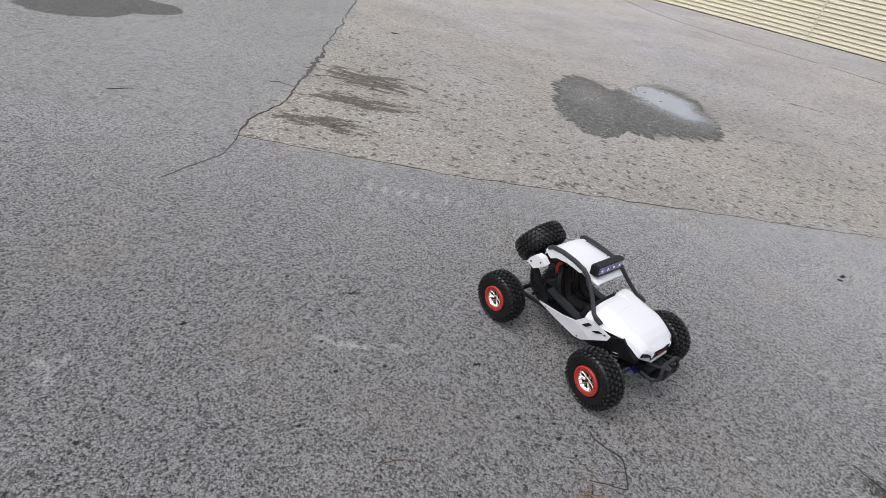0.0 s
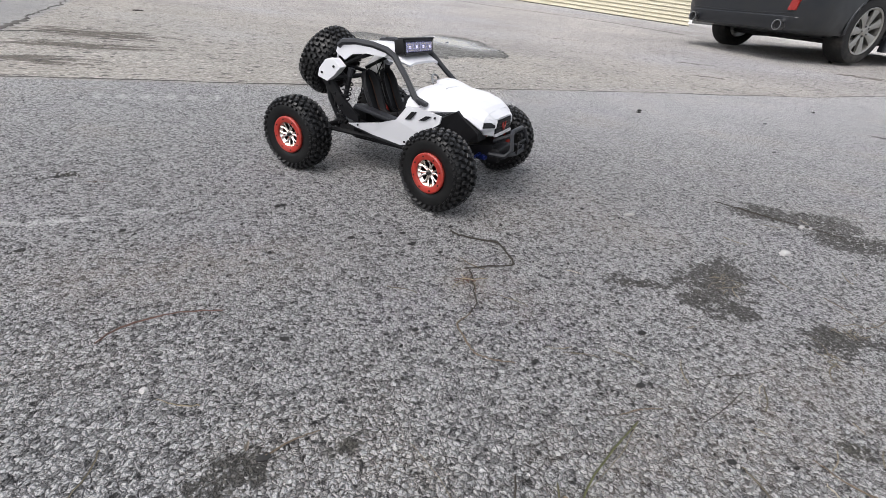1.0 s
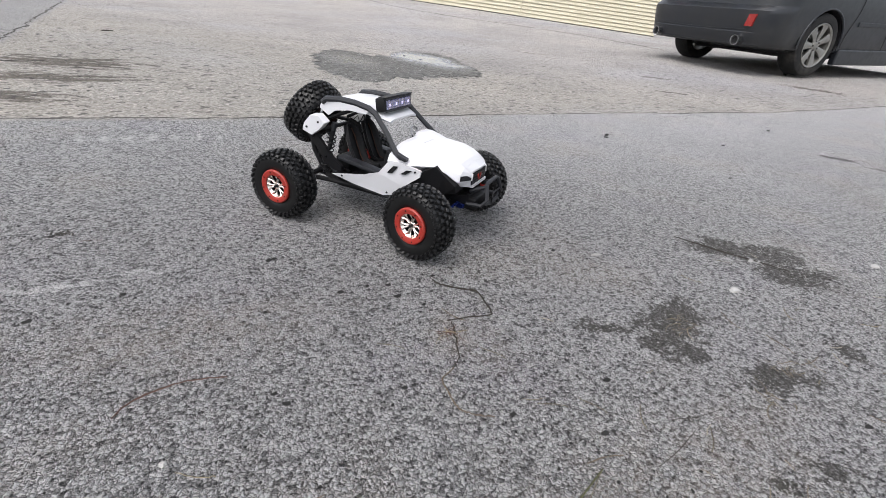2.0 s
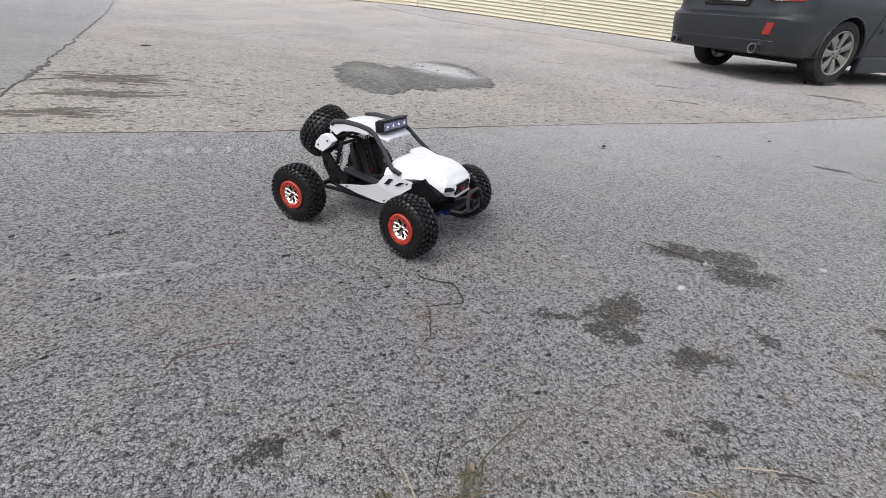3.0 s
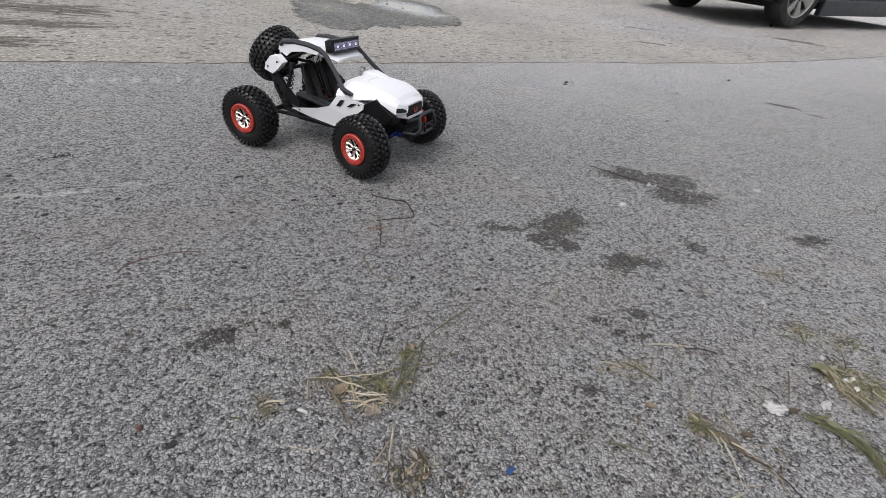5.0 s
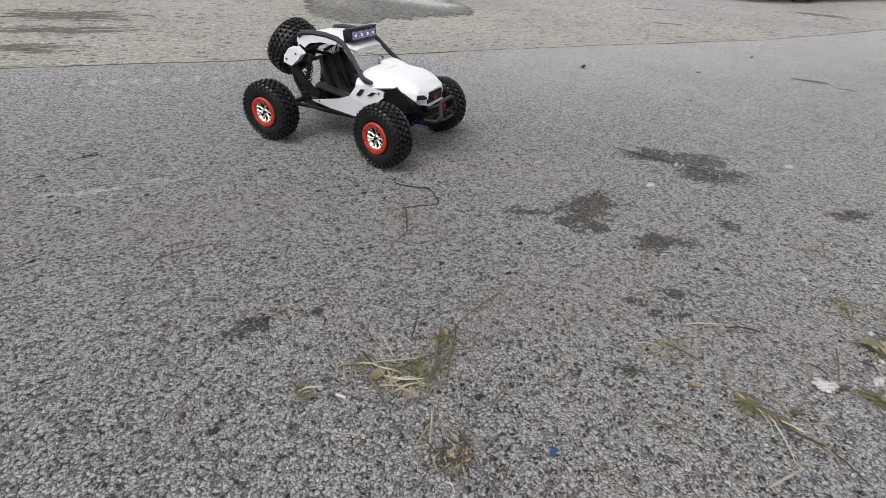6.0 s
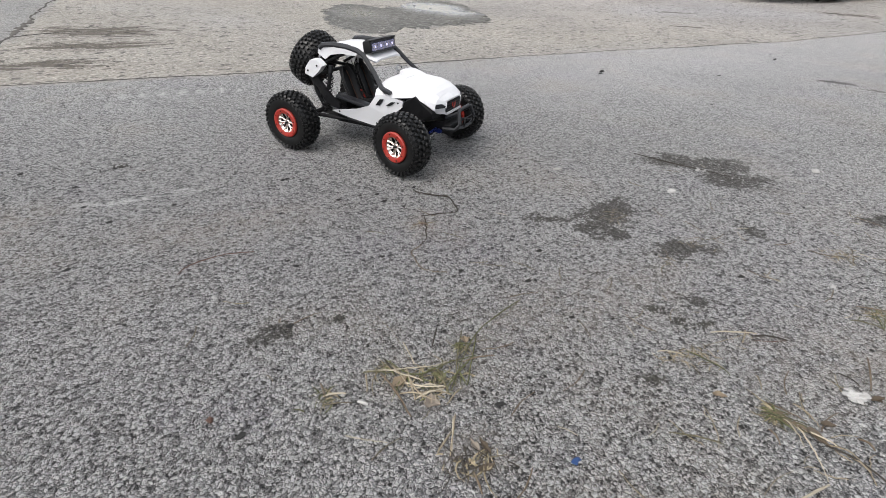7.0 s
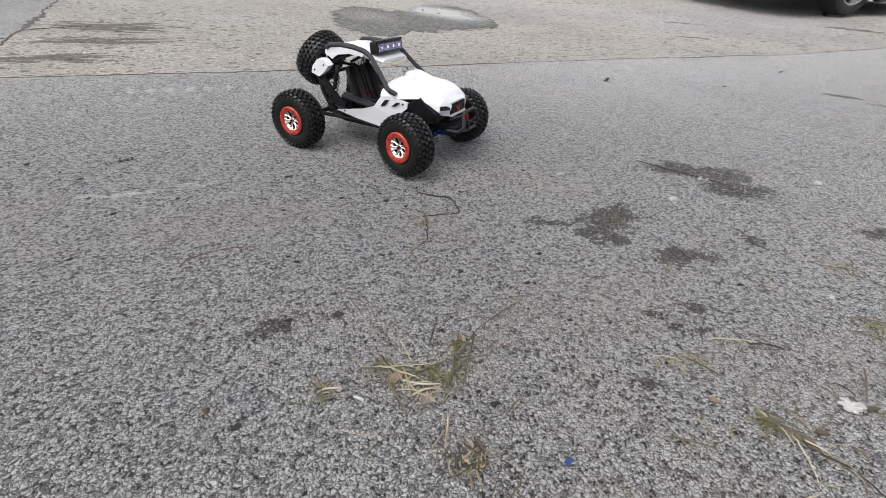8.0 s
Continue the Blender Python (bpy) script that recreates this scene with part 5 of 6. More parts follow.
        add_box(bm, (s * 0.872, 1.30, 0.56), (0.014, 1.60, 0.045), None, 0.005)
        part("side_moulding", bm, PAINT, car)
        bm = bmesh.new()
        add_box(bm, (s * 0.822, 1.335, 0.210), (0.07, 1.93, 0.17), None, 0.015)
        part("sill", bm, PAINT, car)
    bm = bmesh.new()
    add_box(bm, (0, -0.952, 0.84), (0.60, 0.03, 0.20), (4, 0, 0), 0.02)
    part("tailgate_recess", bm, TRIM, car)
    bm = bmesh.new()
    add_box(bm, (0, -0.975, 0.84), (0.52, 0.008, 0.112), (4, 0, 0), 0.003, 1)
    plate = part("number_plate", bm, PLATEWHITE, car, "white number plate with plain dark bars")
    for k in range(7):
        bm = bmesh.new()
        add_box(bm, (-0.19 + 0.063 * k + (0.02 if k > 2 else 0), -0.9805, 0.84), (0.026, 0.003, 0.060), (4, 0, 0))
        part("plate_bar", bm, PLATEBAR, plate)
    bm = bmesh.new()
    for s in (-1, 1):
        add_tube(bm, [(s * 0.10, -0.60, 0.33), (s * 0.30, -0.70, 0.36), (s * 0.55, -0.84, 0.335), (s * 0.55, -0.95, 0.335)], 0.03, 8)
    part("exhaust_pipe", bm, TRIM, car, smooth=True)
    bm = bmesh.new()
    add_tube(bm, [(-0.66, 0, 0.33), (0.66, 0, 0.33)], 0.045, 10)
    part("rear_axle", bm, TRIM, car)
    meshes = {}
    for wy in (0.0, 2.67):
        for s in (1, -1):
            car_wheel(car, pose(s * 0.745, wy - 0.05, 0.325, 0, 0, -90 if s > 0 else 90), meshes)


estate_car(pose(6.60, 4.235, 0.061, 2.4, 0.6, -92.1))


# ---- litter on the ground ----
TWIG = plain("dark_twig", (0.030, 0.024, 0.018), 0.85, grain=0.35, scale=250, bump=0.4)
RED_TWIG = plain("red_brown_twig", (0.085, 0.046, 0.034), 0.8, grain=0.3, scale=250, bump=0.3)
STRAW = plain("dry_straw", (0.20, 0.168, 0.118), 0.75, grain=0.25, scale=200, vary=0.3)
PALE = plain("pale_straw", (0.31, 0.275, 0.21), 0.7, grain=0.2, scale=200, vary=0.2)
GREEN = plain("yellow_green_grass", (0.066, 0.068, 0.024), 0.7, grain=0.4, scale=120, island=0.9)
DRYMIX = plain("dry_grass", (0.175, 0.146, 0.094), 0.75, grain=0.4, scale=150, island=0.9)
LEAF = plain("tan_leaf", (0.160, 0.122, 0.080), 0.7, grain=0.5, scale=160, bump=0.5, dirt=(0.06, 0.045, 0.03), dirt_scale=70, dirt_amount=0.6)
LEAF_GREY = plain("grey_brown_leaf", (0.165, 0.138, 0.112), 0.75, grain=0.4, scale=120, bump=0.3)
LEAF_GREEN = plain("olive_leaf", (0.085, 0.083, 0.036), 0.6, grain=0.3, scale=120, bump=0.3)
BROWN_STALK = plain("brown_stalk", (0.105, 0.078, 0.052), 0.8, grain=0.3, scale=200)
OLIVE = plain("olive_stem", (0.068, 0.062, 0.032), 0.75, grain=0.3, scale=150)
BROWNLEAF = plain("dark_brown_leaf", (0.062, 0.045, 0.029), 0.75, grain=0.35, scale=120, bump=0.3)
MOSSY = plain("dark_moss", (0.042, 0.040, 0.035), 0.95, grain=0.5, scale=200, bump=0.5, dist=0.001, island=0.5)
BARK = plain("black_crumb", (0.010, 0.009, 0.008), 0.8, grain=0.3, scale=250, bump=0.4, vary=0.3)
STONE = plain("pale_stone", (0.34, 0.334, 0.32), 0.7, grain=0.12, scale=150, bump=0.3, vary=0.15)
GRIT = plain("loose_grit", (0.205, 0.203, 0.199), 0.85, grain=0.35, scale=500, island=0.5)
PAPER = plain("crumpled_white_tissue", (0.36, 0.355, 0.345), 0.8, grain=0.06, scale=90, bump=0.3)
BLUEBIT = plain("blue_plastic", (0.015, 0.045, 0.14), 0.4, grain=0.1, scale=100)
PAINTLINE = plain("worn_road_paint", (0.47, 0.47, 0.455), 0.8, grain=0.2, scale=30, dirt=(0.25, 0.24, 0.22), dirt_scale=4, dirt_amount=0.7)
rnd = random.Random(11)


def smooth_line(pts, n=5, rough=0.0):
    """A finer line through pts (x, y), with some crookedness, lying on the ground."""
    out = []
    for k in range(len(pts) - 1):
        p0, p1, p2, p3 = (Vector(pts[max(0, min(len(pts) - 1, k + d))]) for d in (-1, 0, 1, 2))
        for q in range(n):
            t = q / n
            out.append(0.5 * (2 * p1 + (p2 - p0) * t + (2 * p0 - 5 * p1 + 4 * p2 - p3) * t * t + (3 * p1 - p0 - 3 * p2 + p3) * t ** 3))
    out.append(Vector(pts[-1]))
    return [p + Vector((rnd.uniform(-rough, rough), rnd.uniform(-rough, rough))) for p in out]


def twig(name, pts, r, mat, label, category="twig", rough=0.0015, group="", rise=0.0):
    line = smooth_line(pts, 6, rough)
    n = len(line)
    bm = bmesh.new()
    mid = Vector((sum(p.x for p in line) / n, sum(p.y for p in line) / n))
    lie = [(p.x - mid.x, p.y - mid.y, r * 0.8 + abs(rnd.gauss(0, 0.0006)) + rise * math.sin(math.pi * k / n)) for k, p in enumerate(line)]
    add_tube(bm, lie, [r * (0.55 + 0.45 * math.sin(math.pi * min(0.9, 0.15 + k / n))) * rnd.uniform(0.85, 1.15) for k in range(n)], 6)
    ob = part(name, bm, mat, smooth=True)
    ob.matrix_basis = Matrix.Translation((mid.x, mid.y, land(mid.x, mid.y)))
    return tagged(ob, label, category, group)


def lump(bm, c, s, seed, sub=1, jag=0.3):
    made = bmesh.ops.create_icosphere(bm, subdivisions=sub, radius=1.0)
    for v in made["verts"]:
        k = 1 + jag * noise.noise(v.co * 1.3 + Vector((seed, 0, 0)))
        v.co = Vector((v.co.x * s[0] * k, v.co.y * s[1] * k, v.co.z * s[2] * k)) + Vector(c)


def pebble(name, x, y, s, mat, label, category, turn=0, group="", jag=0.5, sub=2):
    bm = bmesh.new()
    s = tuple(k * 0.8 for k in s)
    lump(bm, (0, 0, s[2] * 0.7), s, x * 37 + y * 11, sub, jag)
    ob = part(name, bm, mat, smooth=True)
    ob.matrix_basis = pose(x, y, land(x, y), 0, 0, turn)
    return tagged(ob, label, category, group)


def leaf(x, y, size, turn, mat, label, curl=0.25, wide=0.55):
    bm = bmesh.new()
    size *= 0.55
    top, low = [], []
    for k in range(9):
        u = k / 8
        w = size * wide * 0.5 * math.sin(math.pi * min(1, u ** 0.8 * 0.97 + 0.02))
        z = 0.002 + curl * size * (u - 0.5) ** 2 * 0.9
        edge = (0.35 + 0.9 * curl) * w
        jag, gap = (1 + 0.9 * noise.noise(Vector((u * 9, size * 300 + x * 50, k))) for k in (0, 7))
        z += 0.12 * size * noise.noise(Vector((u * 5, x * 40, y * 40)))
        row = [((u - 0.5) * size, -w * jag, z + edge), ((u - 0.5) * size, 0.25 * w * (gap - jag), z), ((u - 0.5) * size, w * gap, z + edge * 1.3)]
        top.append(row)
        low.append([(a, b, c - 0.0008) for a, b, c in row])
    rows = [t + l[::-1] for t, l in zip(top, low)]
    add_loft(bm, rows)
    ob = part("leaf", bm, mat, smooth=True)
    ob.matrix_basis = pose(x, y, land(x, y), 0, 0, turn)
    return tagged(ob, label, "leaf")


def add_blade(bm, x, y, a, length, r, lift, bend):
    p = Vector((x, y))
    pts = []
    for k in range(5):
        u = k / 4
        pts.append((p.x, p.y, 0.0015 + lift * math.sin(math.pi * (0.12 + 0.88 * u)) * length))
        p = p + Vector((math.cos(a), math.sin(a))) * length / 4
        a += bend
    add_tube(bm, pts, [r, r, r * 0.9, r * 0.7, r * 0.2], 5, 0.4)


def grass_clump(name, spots, label, mats=(None, None), category="dead grass"):
    """A matted clump of torn grass: spots of (x, y, half size, blades)."""
    mid = Vector((sum(s[0] for s in spots) / len(spots), sum(s[1] for s in spots) / len(spots)))
    root = thing(name, Matrix.Translation((mid.x, mid.y, land(mid.x, mid.y))), label, category)
    for key, mat, share in (("green_grass", mats[0] or GREEN, 0.5), ("dry_grass", mats[1] or DRYMIX, 0.6)):
        bm = bmesh.new()
        for x, y, s, count in spots:
            lean = rnd.uniform(0, 6.3)
            for k in range(int(count * share * 1.15)):
                a = lean + rnd.gauss(0, 0.9) + (math.pi if rnd.random() < 0.4 else 0)
                add_blade(bm, x - mid.x + rnd.gauss(0, s * 0.45), y - mid.y + rnd.gauss(0, s * 0.34), a, min(0.036, rnd.lognormvariate(math.log(0.0115), 0.5)), rnd.uniform(0.00035, 0.0009), rnd.uniform(0.01, 0.11), rnd.gauss(0, 0.22))
        tagged(part(key, bm, mat, root, smooth=True), kind="stuff")
    return root


def sheaf(name, line, width, count, label, mats, longest=0.034):
    """A flattened sheaf of long blades that lie along a line, fraying towards its ends."""
    line = smooth_line(line, 6)
    mid = line[len(line) // 2]
    root = thing(name, Matrix.Translation((mid.x, mid.y, land(mid.x, mid.y))), label, "dead grass")
    for key, mat, share in (("green_grass", mats[0], 0.6), ("dry_grass", mats[1], 0.4)):
        bm = bmesh.new()
        for k in range(int(count * share)):
            i = rnd.randrange(len(line) - 4)
            d = line[min(len(line) - 1, i + 6)] - line[i]
            side = Vector((-d.y, d.x)).normalized() * rnd.gauss(0, width * 0.30)
            p = line[i] + side - mid
            add_blade(bm, p.x, p.y, math.atan2(d.y, d.x) + rnd.gauss(0, 0.30), rnd.uniform(0.010, longest), rnd.uniform(0.0004, 0.0011), rnd.uniform(0.02, 0.14), rnd.gauss(0, 0.06))
        tagged(part(key, bm, mat, root, smooth=True), kind="stuff")
    return root


def moss_patch(x, y, rx, ry, turn, count):
    """Crumbs of damp moss and soil scattered over a stain."""
    bm = bmesh.new()
    verts, faces = [], []
    m = Matrix.Rotation(radians(turn), 2)
    for k in range(count):
        p = m @ Vector((rnd.gauss(0, rx * 0.42), rnd.gauss(0, ry * 0.42)))
        s = rnd.uniform(0.0010, 0.0030)
        a = rnd.uniform(0, 6.3)
        base = len(verts)
        c, q = math.cos(a) * s, math.sin(a) * s
        h = s * rnd.uniform(0.4, 0.9)
        verts += [(p.x + c, p.y + q, 0), (p.x - q * 0.6, p.y + c * 0.6, 0), (p.x - c, p.y - q, 0), (p.x + q * 0.6, p.y - c * 0.6, 0), (p.x + rnd.uniform(-s, s) * 0.3, p.y, h)]
        faces += [(base, base + 1, base + 4), (base + 1, base + 2, base + 4), (base + 2, base + 3, base + 4), (base + 3, base, base + 4)]
    bm.free()
    data = bpy.data.meshes.new("moss_patch")
    data.from_pydata(verts, [], faces)
    data.materials.append(MOSSY)
    ob = new("moss_patch", data)
    ob.matrix_basis = Matrix.Translation((x, y, land(x, y) + 0.0005))
    return tagged(ob, "dark damp moss and soil crumbs on the asphalt", "moss", "moss patches", "stuff")


for x, y, rx, ry, turn in MOSS:
    moss_patch(x, y, rx, ry, turn, int(12 + 24000 * rx * ry))
for x, y, rx, ry, turn in MOSS_SMALL:
    moss_patch(x, y, rx, ry, turn, 60)

# loose grit and worn-out chips over the near asphalt, thinning with distance
def grit_field(count, name="loose_grit", mat=GRIT, size=0.00125, most=0.0026, label="fine pale and grey grit strewn over the asphalt", seed=5):
    gen = np.random.default_rng(seed)
    x = gen.uniform(-0.7, 2.1, count)
    y = gen.beta(1.0, 2.1, count) * 1.9 - 0.30
    s = np.minimum(most, np.exp(gen.normal(math.log(size), 0.34, count)))
    a = gen.uniform(0, 2 * math.pi, count)
    c, q, f = np.cos(a) * s, np.sin(a) * s, gen.uniform(0.45, 1.0, count)
    z = np.array([land(u, v) for u, v in zip(x, y)]) - s * 0.1
    h1, h2 = s * gen.uniform(0.35, 0.85, count), s * gen.uniform(0.35, 0.85, count)
    corners = [(x + c, y + q, z), (x - q * f, y + c * f, z), (x - c, y - q, z), (x + q * f, y - c * f, z),
               (x + c * 0.5 - q * 0.2, y + q * 0.5 + c * 0.2, z + h1), (x - c * 0.5 + q * 0.2, y - q * 0.5 - c * 0.2, z + h2)]
    verts = np.stack([np.stack(k, axis=1) for k in corners], axis=1).reshape(-1, 3)
    tri = np.array([(0, 1, 4), (0, 4, 3), (1, 2, 5), (1, 5, 4), (2, 3, 5), (3, 4, 5)])
    faces = (np.arange(count)[:, None, None] * 6 + tri[None]).reshape(-1, 3)
    data = bpy.data.meshes.new(name)
    data.from_pydata(verts.tolist(), [], faces.tolist())
    data.materials.append(mat)
    tagged(new(name, data), label, "grit", kind="stuff")


grit_field(110000)
grit_field(2400, "pale_chips", STONE, 0.0015, 0.0030, "sparse pale stone chips strewn over the asphalt", 8)
grit_field(4500, "dark_crumbs", BARK, 0.0016, 0.0032, "sparse black crumbs of bark and binder on the asphalt", 9)

# named twigs and stalks
twig("twig", [(0.615, 0.590), (0.621, 0.574), (0.646, 0.555), (0.663, 0.542), (0.662, 0.515), (0.658, 0.490), (0.650, 0.486), (0.622, 0.490), (0.593, 0.492)], 0.0014, TWIG, "thin dark bent twig lying on the asphalt", rough=0.0006)
twig("stalk", [(0.598, 0.488), (0.589, 0.462), (0.578, 0.430), (0.562, 0.410)], 0.0011, TWIG, "brown withered stalk on the asphalt")
twig("stalk", [(0.562, 0.410), (0.542, 0.398), (0.541, 0.378), (0.540, 0.361), (0.545, 0.350), (0.556, 0.341), (0.570, 0.333)], 0.0009, BROWN_STALK, "brown curved dry stalk on the asphalt", rough=0.0006)
twig("twig", [(0.237, 0.452), (0.251, 0.468), (0.275, 0.478), (0.297, 0.481), (0.334, 0.475)], 0.0010, RED_TWIG, "long thin reddish brown twig on the asphalt", rough=0.0006)
twig("twig", [(1.150, 0.610), (1.185, 0.545), (1.232, 0.470), (1.250, 0.440)], 0.0012, TWIG, "dark twig lying across a damp stain")
for a, b, r, mat in (((0.744, 0.266), (0.811, 0.257), 0.0010, TWIG), ((0.685, 0.229), (0.758, 0.247), 0.0010, TWIG), ((0.988, 0.175), (0.992, 0.152), 0.0014, PALE), ((0.456, 0.282), (0.469, 0.200), 0.0008, STRAW),
                     ((0.385, 0.137), (0.418, 0.116), 0.0012, PALE), ((0.665, 0.028), (0.696, 0.004), 0.0009, STRAW), ((0.713, 0.035), (0.712, 0.022), 0.0013, PALE), ((1.086, 0.120), (1.155, 0.108), 0.0011, TWIG),
                     ((0.633, 0.247), (0.559, 0.212), 0.0008, STRAW),
                     ((0.79, 0.10), (0.86, 0.096), 0.0010, STRAW),
                     ((0.885, 0.071), (0.850, 0.085), 0.0013, RED_TWIG), ((0.846, 0.103), (0.851, 0.088), 0.0014, PALE), ((0.69, -0.045), (0.735, -0.04), 0.0010, STRAW),
                     ((0.05, 0.63), (0.02, 0.60), 0.001, TWIG), ((0.155, 0.835), (0.185, 0.832), 0.0009, RED_TWIG)):
    m = ((a[0] + b[0]) / 2 + rnd.uniform(-0.004, 0.004), (a[1] + b[1]) / 2 + rnd.uniform(-0.004, 0.004))
    twig("stalk" if mat is not TWIG else "twig", [a, m, b], r * 0.42, mat, "thin dark twig on the asphalt" if mat is TWIG else "thin dry stalk of grass on the asphalt", rough=0.0002, group="scattered stalks")

# straws strewn over the near ground
kinds = [twig("straw", [(0.0, -0.40), (0.006 + 0.0035 * k, -0.399 + 0.0003 * k), (0.012 + 0.007 * k, -0.40 - 0.0003 * k)], 0.00040 + 0.00006 * k, (STRAW, PALE, STRAW, DRYMIX, BROWN_STALK)[k % 5], "short dry straw on the asphalt", "straw", 0.0002, "scattered straws") for k in range(5)]
for k in range(190):
    x, y = rnd.uniform(0.25, 1.35), rnd.betavariate(1.2, 2.2) * 0.75 - 0.22
    if x < 0.6 and rnd.random() < 0.45:
        continue
    copy_thing(kinds[k % 5], pose(x, y, land(x, y), 0, 0, rnd.uniform(0, 360)))

twig("twig", [(-1.04, 1.82), (-1.00, 1.855), (-0.97, 1.88)], 0.0016, TWIG, "short dark twig on the asphalt")
twig("twig", [(-0.30, 4.45), (-0.27, 4.46), (-0.23, 4.47)], 0.005, TWIG, "short dark stick on the old asphalt")

# single stems of torn grass, green, dry and dark
GREEN_STEMS = [[(0.632, 0.246), (0.552, 0.209), (0.493, 0.147)], [(0.419, 0.202), (0.445, 0.189)], [(0.446, 0.21), (0.466, 0.178), (0.502, 0.18), (0.535, 0.181)], [(0.54, 0.222), (0.519, 0.188), (0.5, 0.151)], [(0.552, 0.209), (0.511, 0.147)],
               [(0.47, 0.176), (0.49, 0.175), (0.49, 0.146)], [(0.518, 0.203), (0.538, 0.199)], [(0.479, 0.16), (0.493, 0.177), (0.514, 0.182)], [(0.537, 0.182), (0.508, 0.164), (0.488, 0.148)], [(0.661, 0.03), (0.697, 0.001)],
               [(0.761, 0.102), (0.776, 0.058)], [(0.998, 0.066), (1.016, 0.039)], [(0.765, 0.013), (0.774, -0.001)], [(0.759, 0.002), (0.784, 0.001)], [(0.764, 0.009), (0.772, -0.013)]]
DRY_STEMS = [[(0.421, 0.199), (0.416, 0.176)], [(0.454, 0.16), (0.476, 0.161), (0.486, 0.147)], [(0.46, 0.19), (0.462, 0.154), (0.478, 0.139)], [(0.471, 0.229), (0.471, 0.193)], [(0.449, 0.202), (0.456, 0.166)], [(0.438, 0.199), (0.457, 0.181), (0.472, 0.169)],
             [(0.456, 0.151), (0.475, 0.152), (0.491, 0.142)], [(0.375, 0.186), (0.396, 0.181)], [(0.483, 0.134), (0.505, 0.146)], [(0.483, 0.119), (0.466, 0.085)], [(0.455, 0.09), (0.477, 0.105)], [(0.421, 0.203), (0.45, 0.192), (0.487, 0.182), (0.505, 0.184)], [(0.462, 0.19), (0.456, 0.149)], [(0.45, 0.176), (0.471, 0.159), (0.49, 0.154)], [(0.445, 0.163), (0.469, 0.151)], [(0.456, 0.151), (0.487, 0.151)], [(0.486, 0.121), (0.464, 0.083)],
             [(0.712, -0.059), (0.747, -0.061)], [(0.803, 0.048), (0.788, 0.031)], [(0.812, 0.114), (0.861, 0.091)], [(0.855, 0.101), (0.832, 0.087)], [(0.73, 0.114), (0.752, 0.097)], [(0.794, -0.049), (0.793, -0.067)], [(0.782, -0.017), (0.793, -0.04)]]
DARK_STEMS = [[(0.44, 0.175), (0.444, 0.138)], [(0.557, 0.174), (0.52, 0.177)], [(0.515, 0.236), (0.497, 0.207)], [(0.376, 0.204), (0.377, 0.183)], [(0.479, 0.089), (0.474, 0.068)], [(0.476, 0.063), (0.474, 0.042)], [(0.443, 0.214), (0.449, 0.181)],
              [(0.435, 0.194), (0.441, 0.167), (0.446, 0.133)], [(0.786, -0.035), (0.795, -0.060), (0.794, -0.093)], [(0.822, -0.042), (0.821, -0.056)], [(0.888, 0.017), (0.891, -0.003)], [(0.947, 0.019), (0.895, -0.012)], [(0.949, -0.004), (0.95, -0.023)], [(0.753, -0.003), (0.745, -0.019)], [(0.856, 0.091), (0.885, 0.069)], [(1.033, 0.08), (1.064, 0.046)]]
for stems, mats, label in ((GREEN_STEMS, (GREEN, OLIVE), "thin olive green stem of torn grass"), (DRY_STEMS, (STRAW, PALE), "thin dry straw-coloured stem of torn grass"), (DARK_STEMS, (TWIG, BROWN_STALK), "thin dark withered stem on the asphalt")):
    for k, pts in enumerate(stems):
        twig("straw", pts, rnd.uniform(0.0007, 0.0011), mats[k % 2], label, "straw", 0.0003, "single grass stems", 0.0035)

for pts, mat in (([(0.782, -0.009), (0.769, -0.032), (0.752, -0.058)], PALE), ([(0.778, 0.006), (0.774, -0.010), (0.766, -0.028)], PALE), ([(0.804, 0.008), (0.803, -0.006), (0.800, -0.020)], STRAW),
                 ([(0.715, -0.059), (0.748, -0.060)], PALE), ([(0.788, -0.035), (0.797, -0.048), (0.797, -0.058)], STRAW)):
    twig("straw", pts, 0.0007, mat, "long straight pale straw in torn grass", "straw", 0.0002, "single grass stems", 0.003)

# torn grass and leaves
grass_clump("grass_clump", [(0.440, 0.200, 0.010, 18), (0.462, 0.180, 0.018, 24), (0.490, 0.170, 0.012, 26), (0.530, 0.197, 0.009, 22), (0.478, 0.155, 0.018, 26), (0.512, 0.163, 0.010, 14)], "matted clump of yellow-green and dry torn grass")
grass_clump("grass_clump", [(0.376, 0.182, 0.014, 26)], "small tuft of dry yellowish torn grass")
grass_clump("grass_clump", [(0.490, 0.070, 0.016, 34), (0.470, 0.075, 0.02, 20)], "small brown clump of withered grass and bark", (TWIG, DRYMIX))
grass_clump("grass_clump", [(0.774, 0.006, 0.007, 60)], "dense little head of yellow-green torn grass")
sheaf("grass_sheaf", [(0.772, 0.012), (0.777, 0.000), (0.782, -0.010), (0.784, -0.020)], 0.010, 30, "flattened sheaf of olive brown torn grass", (OLIVE, BROWN_STALK), 0.020)
grass_clump("grass_clump", [(1.145, 0.160, 0.028, 40)], "thin tuft of dry grass beside the damp stains", (STRAW, DRYMIX))
grass_clump("grass_clump", [(1.040, 0.056, 0.026, 50), (1.075, 0.022, 0.024, 36)], "tuft of green and straw-coloured torn grass")
grass_clump("grass_clump", [(1.010, -0.010, 0.026, 70), (1.000, -0.034, 0.026, 60), (1.025, -0.040, 0.03, 70)], "large mat of olive and dry torn grass")
sheaf("grass_sheaf", [(1.004, 0.014), (0.991, -0.008), (0.981, -0.027), (0.977, -0.050)], 0.018, 90, "long sheaf of olive and straw-coloured torn grass", (OLIVE, STRAW))
